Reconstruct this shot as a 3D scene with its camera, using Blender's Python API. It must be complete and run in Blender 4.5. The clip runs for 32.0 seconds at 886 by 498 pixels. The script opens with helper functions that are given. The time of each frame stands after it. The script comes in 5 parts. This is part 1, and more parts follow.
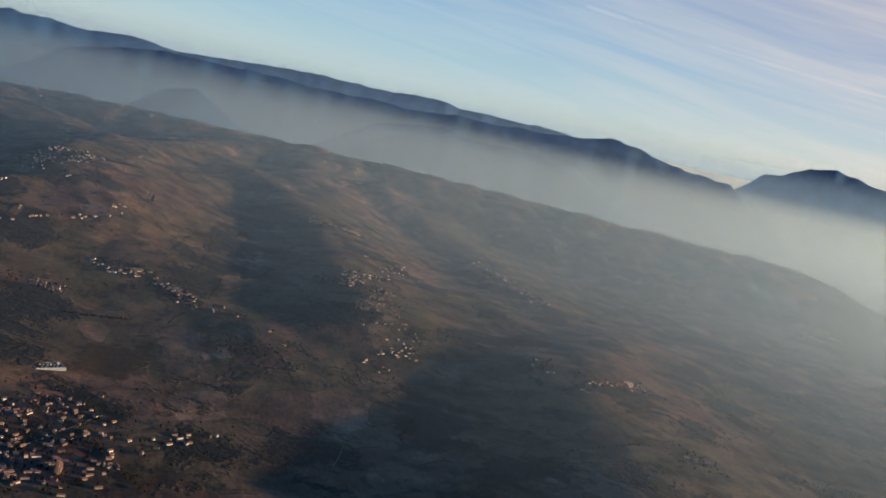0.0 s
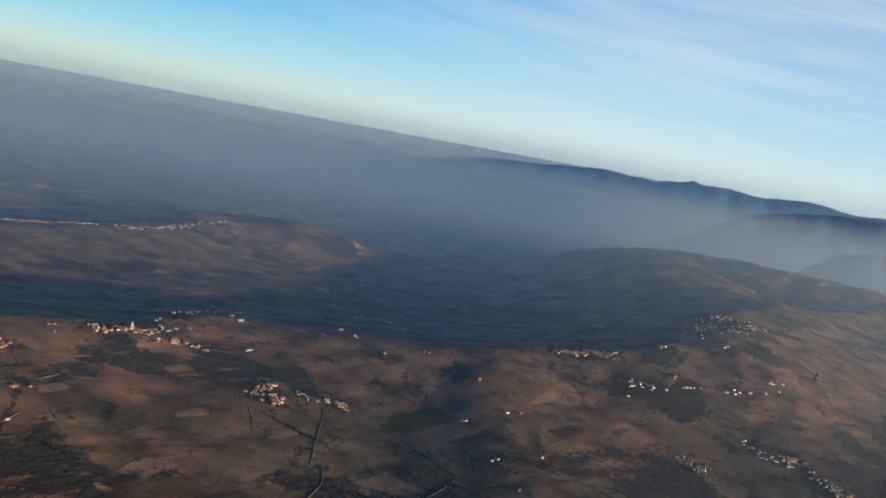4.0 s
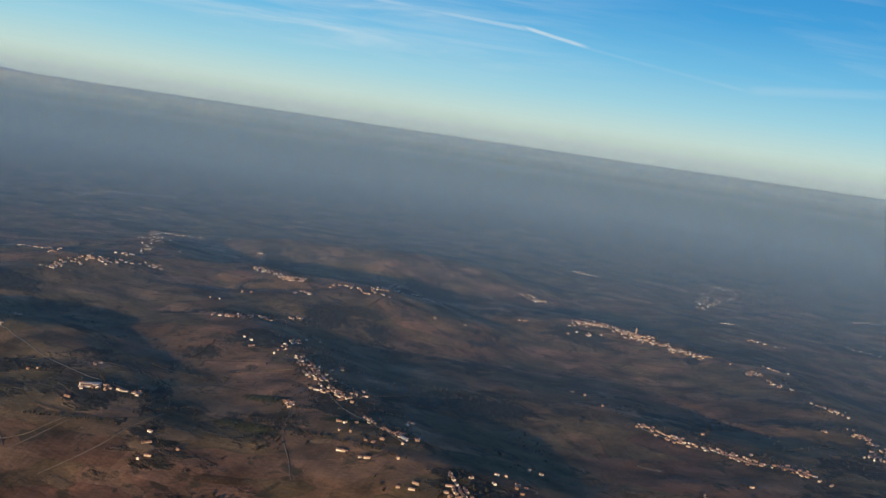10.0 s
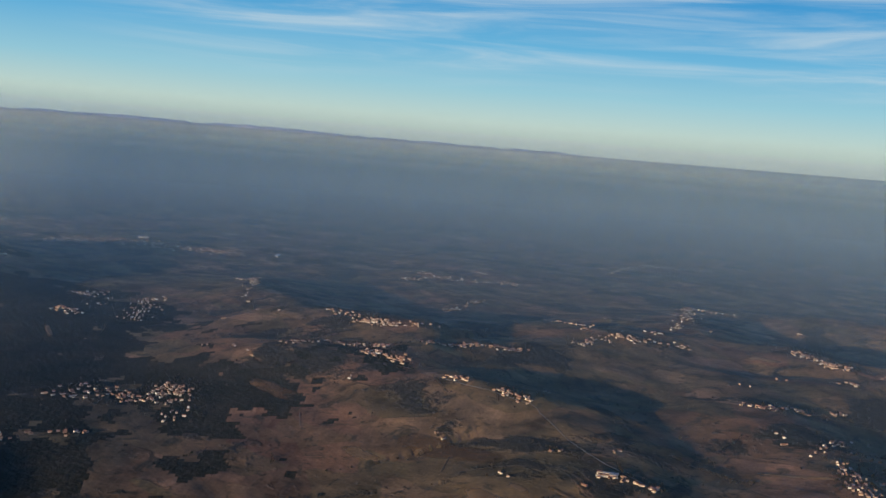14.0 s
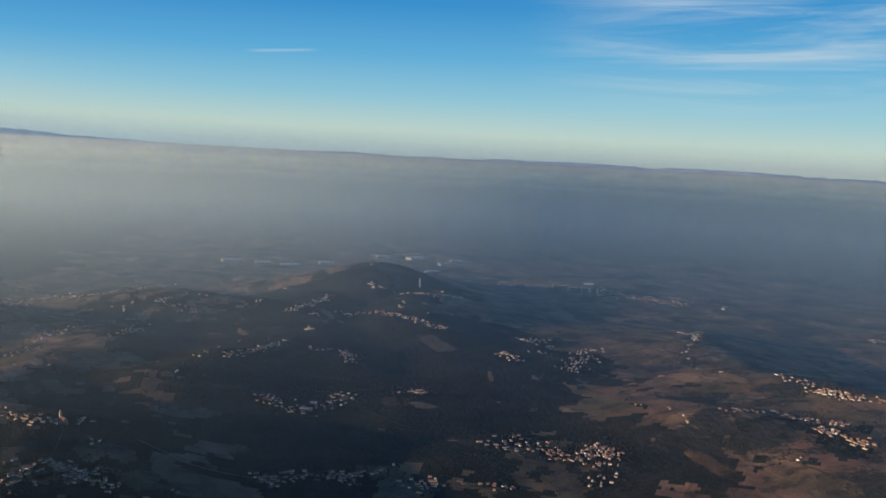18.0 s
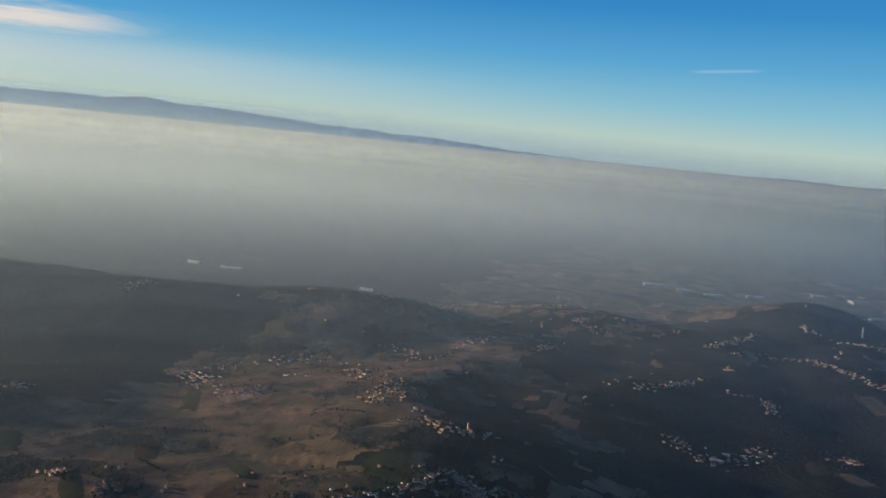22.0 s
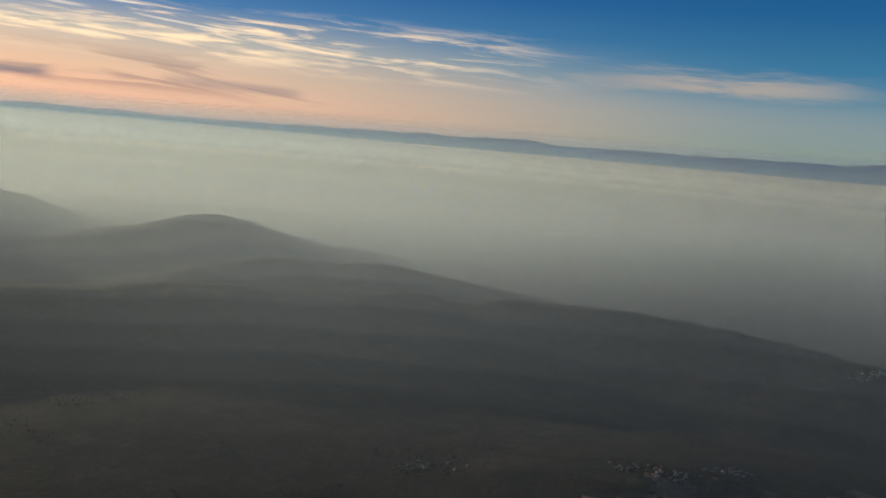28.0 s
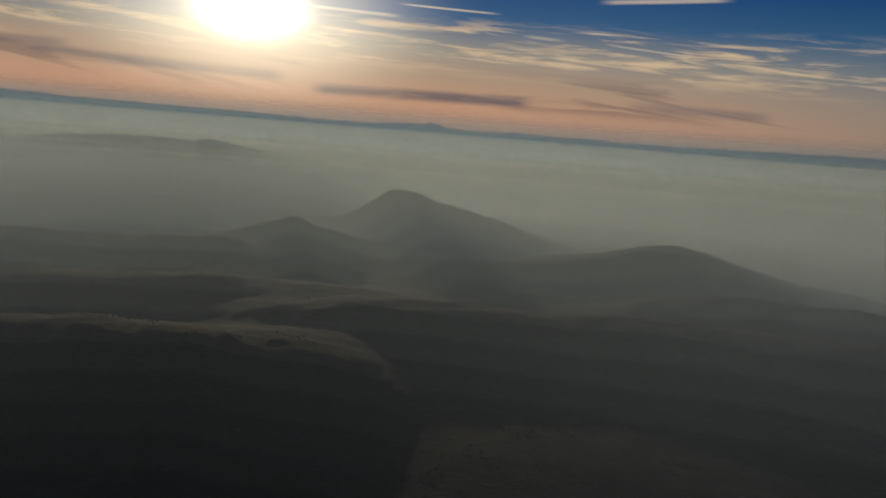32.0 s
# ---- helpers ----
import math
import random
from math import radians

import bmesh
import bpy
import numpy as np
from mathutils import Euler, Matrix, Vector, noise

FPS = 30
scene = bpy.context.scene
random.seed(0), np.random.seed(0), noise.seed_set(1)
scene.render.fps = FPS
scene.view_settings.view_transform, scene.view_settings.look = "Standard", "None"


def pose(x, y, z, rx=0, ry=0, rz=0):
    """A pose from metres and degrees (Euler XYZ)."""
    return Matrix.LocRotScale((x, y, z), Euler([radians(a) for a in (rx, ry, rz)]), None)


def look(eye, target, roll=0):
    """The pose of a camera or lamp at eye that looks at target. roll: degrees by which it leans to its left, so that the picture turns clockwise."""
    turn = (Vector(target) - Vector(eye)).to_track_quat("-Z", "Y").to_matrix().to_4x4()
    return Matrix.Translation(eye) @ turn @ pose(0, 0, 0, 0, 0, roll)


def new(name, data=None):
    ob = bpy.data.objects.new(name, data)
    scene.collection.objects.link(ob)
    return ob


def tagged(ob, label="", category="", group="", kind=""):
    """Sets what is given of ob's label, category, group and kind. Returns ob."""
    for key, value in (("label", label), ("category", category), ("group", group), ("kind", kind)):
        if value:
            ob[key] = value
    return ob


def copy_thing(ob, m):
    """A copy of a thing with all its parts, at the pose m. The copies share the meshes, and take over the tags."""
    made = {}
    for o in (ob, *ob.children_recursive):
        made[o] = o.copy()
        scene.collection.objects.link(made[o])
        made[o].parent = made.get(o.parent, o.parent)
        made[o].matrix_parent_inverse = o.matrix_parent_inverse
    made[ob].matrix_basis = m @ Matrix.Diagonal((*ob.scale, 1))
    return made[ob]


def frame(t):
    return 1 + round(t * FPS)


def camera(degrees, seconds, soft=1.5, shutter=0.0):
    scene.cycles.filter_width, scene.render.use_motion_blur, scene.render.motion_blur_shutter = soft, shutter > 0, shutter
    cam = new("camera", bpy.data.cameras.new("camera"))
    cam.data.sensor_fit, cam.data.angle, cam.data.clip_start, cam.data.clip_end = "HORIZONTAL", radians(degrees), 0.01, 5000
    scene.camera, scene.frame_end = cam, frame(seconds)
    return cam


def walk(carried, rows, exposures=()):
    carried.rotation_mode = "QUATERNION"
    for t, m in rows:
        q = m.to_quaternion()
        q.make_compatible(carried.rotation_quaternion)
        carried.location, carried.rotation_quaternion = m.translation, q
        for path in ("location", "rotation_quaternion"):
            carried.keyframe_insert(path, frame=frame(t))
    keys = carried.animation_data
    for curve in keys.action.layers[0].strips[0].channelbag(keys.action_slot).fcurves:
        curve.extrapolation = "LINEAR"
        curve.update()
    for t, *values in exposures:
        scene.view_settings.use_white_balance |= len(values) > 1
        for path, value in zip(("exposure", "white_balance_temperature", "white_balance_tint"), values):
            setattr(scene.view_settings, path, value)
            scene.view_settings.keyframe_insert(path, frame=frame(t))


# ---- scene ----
SKY, SUN = 1.0, 4.8
# One slow left-hand turn of a light aircraft over hill country at a reduced scale, 1 unit to about 3.3 m of land.
cam = camera(50.9, 32.0)
PATH = [
    (0.0, 0.0, -0.0, 227.6, 81.98, -12.71, -92.59),
    (0.5, 9.9, -1.0, 227.8, 81.45, -12.75, -86.64),
    (1.0, 19.7, -1.7, 228.0, 81.10, -11.04, -80.80),
    (1.5, 29.7, -1.4, 228.1, 80.99, -9.15, -75.54),
    (2.0, 39.7, -0.0, 228.5, 81.41, -8.16, -70.67),
    (2.5, 49.7, 2.1, 229.0, 82.08, -7.76, -66.47),
    (3.0, 59.9, 4.7, 229.6, 82.79, -8.49, -62.06),
    (3.5, 69.9, 7.4, 230.4, 83.33, -9.62, -57.25),
    (5.5, 104.4, 25.9, 237.8, 83.22, -10.98, -35.59),
    (6.0, 110.6, 32.4, 237.9, 83.00, -10.72, -30.04),
    (6.5, 116.5, 39.3, 238.2, 83.19, -10.15, -24.72),
    (7.0, 121.6, 46.6, 238.7, 83.27, -9.60, -19.32),
    (7.5, 125.9, 54.2, 239.4, 83.13, -9.47, -14.13),
    (8.0, 129.6, 61.9, 239.9, 83.24, -9.21, -8.98),
    (8.5, 132.8, 69.4, 240.3, 83.27, -8.96, -3.76),
    (9.0, 135.4, 76.6, 240.8, 83.34, -8.89, 1.30),
    (9.5, 137.0, 83.7, 241.3, 83.20, -8.75, 6.31),
    (10.0, 137.6, 90.8, 241.9, 83.03, -8.34, 11.36),
    (10.5, 137.8, 98.1, 242.5, 82.72, -7.63, 16.27),
    (11.0, 137.7, 105.4, 243.3, 82.63, -6.36, 21.01),
    (11.5, 137.0, 112.7, 244.3, 82.67, -5.57, 25.33),
    (12.0, 135.7, 119.9, 245.3, 82.77, -4.99, 28.97),
    (12.5, 133.8, 126.9, 246.3, 82.88, -4.53, 32.83),
    (13.0, 131.5, 133.7, 247.1, 83.02, -4.24, 36.49),
    (13.5, 128.7, 140.1, 247.6, 83.41, -4.13, 40.08),
    (14.0, 125.6, 146.5, 248.0, 83.60, -4.61, 43.81),
    (14.5, 122.2, 152.8, 248.4, 83.74, -4.75, 47.62),
    (15.0, 118.6, 158.9, 248.7, 83.65, -4.81, 51.63),
    (15.5, 114.9, 164.8, 249.1, 83.44, -4.57, 55.59),
    (17.5, 92.1, 184.8, 254.8, 84.23, -3.21, 68.84),
    (18.0, 85.7, 188.5, 255.4, 84.40, -3.07, 71.11),
    (18.5, 79.5, 191.3, 255.6, 84.10, -3.19, 73.70),
    (19.0, 73.3, 194.0, 256.1, 83.74, -3.66, 76.59),
    (19.5, 67.2, 195.8, 256.5, 83.49, -3.91, 79.71),
    (20.0, 61.2, 197.2, 256.9, 83.44, -4.12, 82.96),
    (20.5, 54.9, 198.0, 257.5, 83.49, -4.33, 86.32),
    (21.0, 48.3, 198.2, 258.0, 83.66, -4.41, 89.95),
    (21.5, 41.8, 198.1, 258.5, 83.72, -4.94, 93.67),
    (22.0, 35.1, 197.5, 259.1, 83.67, -5.55, 97.32),
    (22.5, 28.4, 196.4, 259.5, 83.50, -6.09, 101.02),
    (23.0, 21.7, 194.5, 260.3, 83.04, -6.18, 105.19),
    (23.5, 15.1, 191.9, 261.0, 82.82, -5.86, 109.13),
    (24.0, 8.8, 189.0, 261.5, 82.84, -5.45, 112.89),
    (24.5, 2.7, 185.9, 261.6, 82.71, -5.25, 116.56),
    (26.5, -19.8, 166.3, 260.7, 83.43, -4.70, 130.15),
    (27.0, -24.6, 161.3, 261.0, 83.61, -4.80, 133.51),
    (27.5, -28.9, 155.9, 261.6, 83.61, -4.94, 136.81),
    (28.0, -33.0, 150.1, 262.4, 83.75, -4.97, 140.20),
    (28.5, -36.8, 144.2, 263.2, 83.80, -5.01, 143.68),
    (29.0, -40.4, 138.2, 264.1, 83.77, -5.11, 147.11),
    (29.5, -43.7, 132.0, 265.1, 83.75, -5.07, 150.54),
    (30.0, -46.9, 125.6, 266.2, 83.64, -5.05, 154.07),
    (30.5, -49.7, 119.1, 267.0, 83.31, -5.06, 157.55),
    (31.0, -52.1, 112.5, 267.8, 83.20, -4.95, 161.11),
    (31.5, -54.0, 105.7, 268.7, 83.07, -4.77, 164.58),
    (32.0, -55.4, 98.7, 269.6, 82.98, -4.59, 168.04),
]
EXPOSURES = [(0, 0.0), (1.5, 0.24), (3.5, 0.34), (6, 0.3), (11, 0.14), (15, 0.05), (19, 0.05), (23, -0.1), (26.5, -0.55), (28, -0.95), (30, -1.55), (31, -1.85), (32, -2.0)]
walk(cam, [(t, pose(*p)) for t, *p in PATH], EXPOSURES)

# ---- world and sun ----
SUN_ELEV, SUN_AZ = 5.8, -90.0          # low winter sun, degrees; azimuth from +x towards +y
HUB = (20.0, 110.0)                    # middle of the turn


def node(tree, kind, **inputs):
    n = tree.nodes.new(kind)
    for key, value in inputs.items():
        n.inputs[key.replace("_", " ")].default_value = value
    return n


def math_node(tree, op, a, b=None, c=None, clamp=False):
    n = tree.nodes.new("ShaderNodeMath")
    n.operation, n.use_clamp = op, clamp
    for i, v in enumerate((a, b, c)):
        if v is None:
            continue
        if isinstance(v, (int, float)):
            n.inputs[i].default_value = v
        else:
            tree.links.new(v, n.inputs[i])
    return n.outputs[0]


def smooth(tree, x, lo, hi, to_lo=0.0, to_hi=1.0):
    n = tree.nodes.new("ShaderNodeMapRange")
    n.interpolation_type = "SMOOTHSTEP"
    tree.links.new(x, n.inputs["Value"])
    for key, v in (("From Min", lo), ("From Max", hi), ("To Min", to_lo), ("To Max", to_hi)):
        n.inputs[key].default_value = v
    return n.outputs[0]


def mix_col(tree, fac, a, b, blend="MIX"):
    n = tree.nodes.new("ShaderNodeMix")
    n.data_type, n.blend_type = "RGBA", blend
    for sock, v in ((n.inputs[0], fac), (n.inputs[6], a), (n.inputs[7], b)):
        if isinstance(v, (int, float)):
            sock.default_value = v
        elif isinstance(v, tuple):
            sock.default_value = (*v, 1) if len(v) == 3 else v
        else:
            tree.links.new(v, sock)
    return n.outputs[2]


def noise_tex(tree, vec, scale, detail=4.0, rough=0.55, dist=0.0):
    n = tree.nodes.new("ShaderNodeTexNoise")
    n.inputs["Scale"].default_value, n.inputs["Detail"].default_value = scale, detail
    n.inputs["Roughness"].default_value, n.inputs["Distortion"].default_value = rough, dist
    if vec is not None:
        tree.links.new(vec, n.inputs["Vector"])
    return n.outputs["Fac"]


def mapped(tree, vec, loc=(0, 0, 0), rot=(0, 0, 0), scale=(1, 1, 1)):
    n = tree.nodes.new("ShaderNodeMapping")
    n.inputs["Location"].default_value, n.inputs["Scale"].default_value = loc, scale
    n.inputs["Rotation"].default_value = [radians(a) for a in rot]
    tree.links.new(vec, n.inputs["Vector"])
    return n.outputs[0]


def lin(r, g, b, gain=1.0):
    """Linear colour from everyday 0-255 values."""
    return tuple(gain * (v / 12.92 if v <= 0.04045 else ((v + 0.055) / 1.055) ** 2.4) for v in (r / 255, g / 255, b / 255))


def ramp(tree, x, stops):
    n = tree.nodes.new("ShaderNodeValToRGB")
    el = n.color_ramp.elements
    while len(el) < len(stops):
        el.new(0.5)
    for e, (p, c) in zip(el, stops):
        e.position, e.color = p, (*c, 1)
    tree.links.new(x, n.inputs[0])
    return n.outputs[0]


world = bpy.data.worlds.new("sky")
scene.world = world
world.use_nodes = True
wt = world.node_tree
wt.nodes.clear()
sky = wt.nodes.new("ShaderNodeTexSky")
sky.sky_type, sky.sun_disc = "NISHITA", False
sky.sun_elevation, sky.sun_rotation = radians(SUN_ELEV), radians(180)
sky.altitude, sky.air_density, sky.dust_density, sky.ozone_density = 900, 1.0, 0.6, 3.0
coord = wt.nodes.new("ShaderNodeTexCoord")
split = wt.nodes.new("ShaderNodeSeparateXYZ")
wt.links.new(coord.outputs["Generated"], split.inputs[0])
elev = math_node(wt, "MULTIPLY", math_node(wt, "ARCSINE", split.outputs["Z"]), 180 / math.pi)
azim = math_node(wt, "MULTIPLY", math_node(wt, "ARCTAN2", split.outputs["Y"], split.outputs["X"]), 180 / math.pi)
off_sun = math_node(wt, "ABSOLUTE", math_node(wt, "WRAP", math_node(wt, "SUBTRACT", azim, SUN_AZ), 180, -180))
up = math_node(wt, "MULTIPLY_ADD", elev, 1 / 22, 2 / 22, clamp=True)
SKY_AWAY = [(-2, (150, 165, 170)), (0, (206, 213, 198)), (1.5, (196, 217, 208)), (3.5, (156, 206, 221)), (6, (109, 184, 223)), (9, (64, 156, 214)), (13, (46, 132, 198)), (20, (34, 100, 165))]
SKY_SIDE = [(-2, (130, 150, 160)), (0, (150, 176, 184)), (1.5, (176, 198, 190)), (3.5, (126, 180, 202)), (6, (78, 154, 202)), (9, (46, 124, 188)), (13, (36, 104, 172)), (20, (30, 86, 150))]
SKY_SUN = [(-2, (150, 110, 100)), (0.3, (190, 140, 118)), (1.5, (222, 166, 134)), (3, (210, 170, 140)), (5, (168, 160, 148)), (7, (64, 104, 146)), (10, (14, 66, 132)), (20, (12, 48, 104))]
shades = []
for stops, gain in ((SKY_AWAY, 1.0), (SKY_SIDE, 1.22), (SKY_SUN, 3.2)):
    shades.append(ramp(wt, up, [((e + 2) / 22, lin(*c, gain / 4)) for e, c in stops]))
base = mix_col(wt, smooth(wt, off_sun, 55, 150), shades[1], shades[0])
base = mix_col(wt, smooth(wt, off_sun, 12, 62, 1, 0), base, shades[2])

# cirrus: streaks drawn out along the horizon
streak_xyz = wt.nodes.new("ShaderNodeCombineXYZ")
wt.links.new(math_node(wt, "MULTIPLY", azim, 0.055), streak_xyz.inputs[0])
wt.links.new(math_node(wt, "MULTIPLY", math_node(wt, "MULTIPLY_ADD", azim, -0.10, elev), 0.62), streak_xyz.inputs[1])
streak = noise_tex(wt, streak_xyz.outputs[0], 1.0, 7, 0.58, 0.6)
fine_xyz = wt.nodes.new("ShaderNodeCombineXYZ")
wt.links.new(math_node(wt, "MULTIPLY", azim, 0.16), fine_xyz.inputs[0])
wt.links.new(math_node(wt, "MULTIPLY", math_node(wt, "MULTIPLY_ADD", azim, -0.03, elev), 1.7), fine_xyz.inputs[1])
fine_xyz.inputs[2].default_value = 7.3
fine = noise_tex(wt, fine_xyz.outputs[0], 1.0, 6, 0.62, 0.4)


def times(*socks):
    out = socks[0]
    for s in socks[1:]:
        out = math_node(wt, "MULTIPLY", out, s)
    return out


def span(x, a, b, c, d):
    """Rises from a to b, falls from c to d."""
    return times(smooth(wt, x, a, b), smooth(wt, x, c, d, 1, 0))


def trail(a0, e0, a1, e1, width, strength):
    """A straight thin cloud from azimuth a0, elevation e0 to a1, e1."""
    lo, hi = min(a0, a1), max(a0, a1)
    slope = (e1 - e0) / (a1 - a0)
    line = math_node(wt, "MULTIPLY_ADD", azim, slope, e0 - slope * a0)
    d = math_node(wt, "ABSOLUTE", math_node(wt, "SUBTRACT", elev, line))
    along = span(azim, lo - 0.6, lo + 0.8, hi - 0.8, hi + 0.6)
    return times(smooth(wt, d, width * 0.15, width, 1, 0), along, smooth(wt, fine, 0.25, 0.6, 0.4 * strength, strength))


veil_east = times(smooth(wt, streak, 0.24, 0.78, 0.42, 0.72), span(azim, -60, -25, 22, 62), span(elev, -1.5, 1.5, 12, 22))
level_xyz = wt.nodes.new("ShaderNodeCombineXYZ")
wt.links.new(math_node(wt, "MULTIPLY", azim, 0.06), level_xyz.inputs[0])
wt.links.new(math_node(wt, "MULTIPLY", math_node(wt, "MULTIPLY_ADD", azim, 0.02, elev), 0.75), level_xyz.inputs[1])
level_xyz.inputs[2].default_value = 3.1
level = noise_tex(wt, level_xyz.outputs[0], 1.0, 7, 0.6, 0.8)
veil_west = times(smooth(wt, level, 0.34, 0.86, 0, 0.85), span(azim, 84, 112, 146, 158), span(elev, 2.6, 6.0, 14, 22), smooth(wt, fine, 0.3, 0.6, 0.8, 1))
band_north = times(smooth(wt, streak, 0.48, 0.68), span(azim, 25, 40, 60, 100), span(elev, 4.5, 8.0, 14, 20), 0.3)
bank_low = times(smooth(wt, off_sun, 60, 100, 1, 0), span(elev, 1.2, 3.0, 3.4, 5.0), 0.28)
cloud = veil_east
for c in (veil_west, band_north, bank_low,
          trail(97.5, 7.05, 93.6, 6.4, 0.16, 0.85), trail(109, 7.5, 97, 6.95, 0.2, 0.45), trail(94, 6.4, 84, 5.05, 0.16, 0.13),
          trail(75.4, 6.55, 73, 6.62, 0.14, 0.45), trail(84, 5.1, 62, 6.9, 0.4, 0.16), trail(57.6, 8.1, 47, 9.5, 0.2, 0.22), trail(47, 9.5, 34, 10.0, 0.22, 0.25),
          trail(64, 6.2, 44, 7.7, 0.3, 0.18), trail(44, 7.7, 30, 8.4, 0.4, 0.28), trail(172.9, 5.7, 169.2, 6.0, 0.14, 0.3), trail(-9, 8.3, -29, 6.2, 0.35, 0.7)):
    cloud = math_node(wt, "MAXIMUM", cloud, c)
lens_line = math_node(wt, "ABSOLUTE", math_node(wt, "SUBTRACT", elev, math_node(wt, "MULTIPLY_ADD", azim, -0.012, 3.2)))
lens = times(span(azim, -157, -149, -146, -134), smooth(wt, math_node(wt, "MULTIPLY_ADD", fine, -1.9, lens_line), -0.95, 0.1, 1, 0), smooth(wt, fine, 0.25, 0.6, 0.5, 1.0))
wisps = times(span(azim, -172, -160, -150, -140), span(elev, 2.2, 3.2, 3.6, 4.4), smooth(wt, fine, 0.5, 0.7), 0.5)
cloud = math_node(wt, "MAXIMUM", cloud, math_node(wt, "MAXIMUM", times(lens, 0.75), wisps))
white = mix_col(wt, smooth(wt, off_sun, 30, 95), lin(236, 205, 176, 1.6 / 4), lin(200, 216, 224, 1.05 / 4))
base = mix_col(wt, cloud, base, white)
# lit and shaded stratus near the sun
bright = times(smooth(wt, fine, 0.44, 0.66), span(elev, 3.2, 5.0, 6.0, 7.4), smooth(wt, off_sun, 34, 50, 1, 0), 0.85)
base = mix_col(wt, bright, base, lin(238, 206, 166, 3.3 / 4))
dark = times(smooth(wt, streak, 0.52, 0.62), span(elev, 1.4, 2.2, 3.2, 4.4), smooth(wt, off_sun, 24, 40, 1, 0), 0.45)
base = mix_col(wt, dark, base, lin(108, 98, 110, 2.3 / 4))
for seg in ((-93.5, 6.9, -98.6, 6.8, 0.14, 0.9), (-99, 7.5, -104.5, 7.38, 0.1, 0.8), (-111.5, 6.02, -116, 5.65, 0.09, 0.7), (-106.6, 6.2, -108.6, 6.1, 0.14, 0.8), (-111, 8.45, -118, 8.9, 0.2, 0.7), (-109.8, 6.62, -111.8, 6.6, 0.09, 0.6)):
    base = mix_col(wt, trail(*seg), base, lin(235, 215, 190, 3.1 / 4))
for seg in ((-94, 2.15, -107, 2.3, 0.5, 0.8), (-78, 2.9, -92, 2.7, 0.5, 0.6), (-113, 2.6, -121, 2.4, 0.45, 0.4), (-66, 3.2, -80, 3.4, 0.4, 0.4)):
    base = mix_col(wt, trail(*seg), base, lin(112, 112, 128, 2.1 / 4))
# glare round the sun
half = math_node(wt, "MULTIPLY", off_sun, math.cos(radians(SUN_ELEV)))
rise = math_node(wt, "MULTIPLY", math_node(wt, "SUBTRACT", elev, SUN_ELEV + 0.65), 1.8)
theta = math_node(wt, "SQRT", math_node(wt, "ADD", times(half, half), times(rise, rise)))
disc = smooth(wt, math_node(wt, "MULTIPLY_ADD", fine, 1.6, theta), 0.4, 6.6, 1, 0)
core = times(disc, disc, disc, 9.0)
wide = times(smooth(wt, theta, 0, 16, 1, 0), smooth(wt, theta, 0, 16, 1, 0), 1.15)
glow_col = node(wt, "ShaderNodeVectorMath")
glow_col.operation = "SCALE"
glow_col.inputs[0].default_value = (1.0, 0.86, 0.62)
wt.links.new(math_node(wt, "ADD", core, wide), glow_col.inputs["Scale"])
base = mix_col(wt, 1.0, base, glow_col.outputs[0], "ADD")
bg = wt.nodes.new("ShaderNodeBackground")
bg.inputs["Strength"].default_value = 4 * SKY
wt.links.new(base, bg.inputs["Color"])
air = wt.nodes.new("ShaderNodeBackground")
air.inputs["Strength"].default_value = 0.05
wt.links.new(sky.outputs[0], air.inputs["Color"])
both_skies = wt.nodes.new("ShaderNodeMixShader")
both_skies.inputs[0].default_value = 0.12
wt.links.new(bg.outputs[0], both_skies.inputs[1])
wt.links.new(air.outputs[0], both_skies.inputs[2])
wout = wt.nodes.new("ShaderNodeOutputWorld")
wt.links.new(both_skies.outputs[0], wout.inputs["Surface"])

sun_data = bpy.data.lights.new("sun", "SUN")
sun_data.energy, sun_data.angle, sun_data.color = SUN, radians(0.6), (1.0, 0.80, 0.53)
sun = new("sun", sun_data)
sun.matrix_world = look((0, 0, 0), (0, math.cos(radians(SUN_ELEV)), -math.sin(radians(SUN_ELEV))))

# ---- the lie of the land ----
RIDGES = []


def ridge(width, *tops):
    RIDGES.append((width, np.array(tops, float)))


ridge(70, (420, 690, 12), (480, 750, 20), (570, 745, 14), (650, 752, 12), (740, 765, 10))
ridge(85, (740, 700, 8), (850, 640, 16), (956, 550, 24), (1100, 455, 38), (1290, 425, 56), (1450, 470, 64))
ridge(330, (1600, 500, 60), (2100, 900, 78), (2250, 903, 86), (2223, 543, 90), (2195, 139, 94), (2188, -231, 86), (2125, -571, 78), (2050, -900, 70))
ridge(120, (1450, 470, 60), (1650, 450, 70), (2200, 300, 80))
ridge(210, (930, 450, 8), (1100, 400, 30), (1290, 385, 46), (1450, 430, 56))
ridge(110, (2150, 200, 88), (1800, 150, 50), (1564, 95, 22), (1280, 15, 6), (1120, -5, -4))
ridge(75, (150, 1010, -5), (240, 945, -2), (340, 930, 2), (425, 1000, 4), (400, 1070, 7), (386, 1180, 5), (330, 1310, 2), (205, 1392, 7), (92, 1445, 3))
ridge(60, (425, 940, 4), (470, 870, 6), (520, 810, 6))
ridge(70, (95, 630, 12), (50, 700, 15), (-45, 790, 15), (-100, 860, 15), (-140, 930, 14), (-256, 1020, 18), (-330, 1110, 16))
ridge(110, (290, 815, -2), (380, 835, 2), (450, 850, 4))
ridge(90, (-240, 1180, 20), (-165, 1275, 26), (-250, 1290, 26), (-345, 1310, 24))
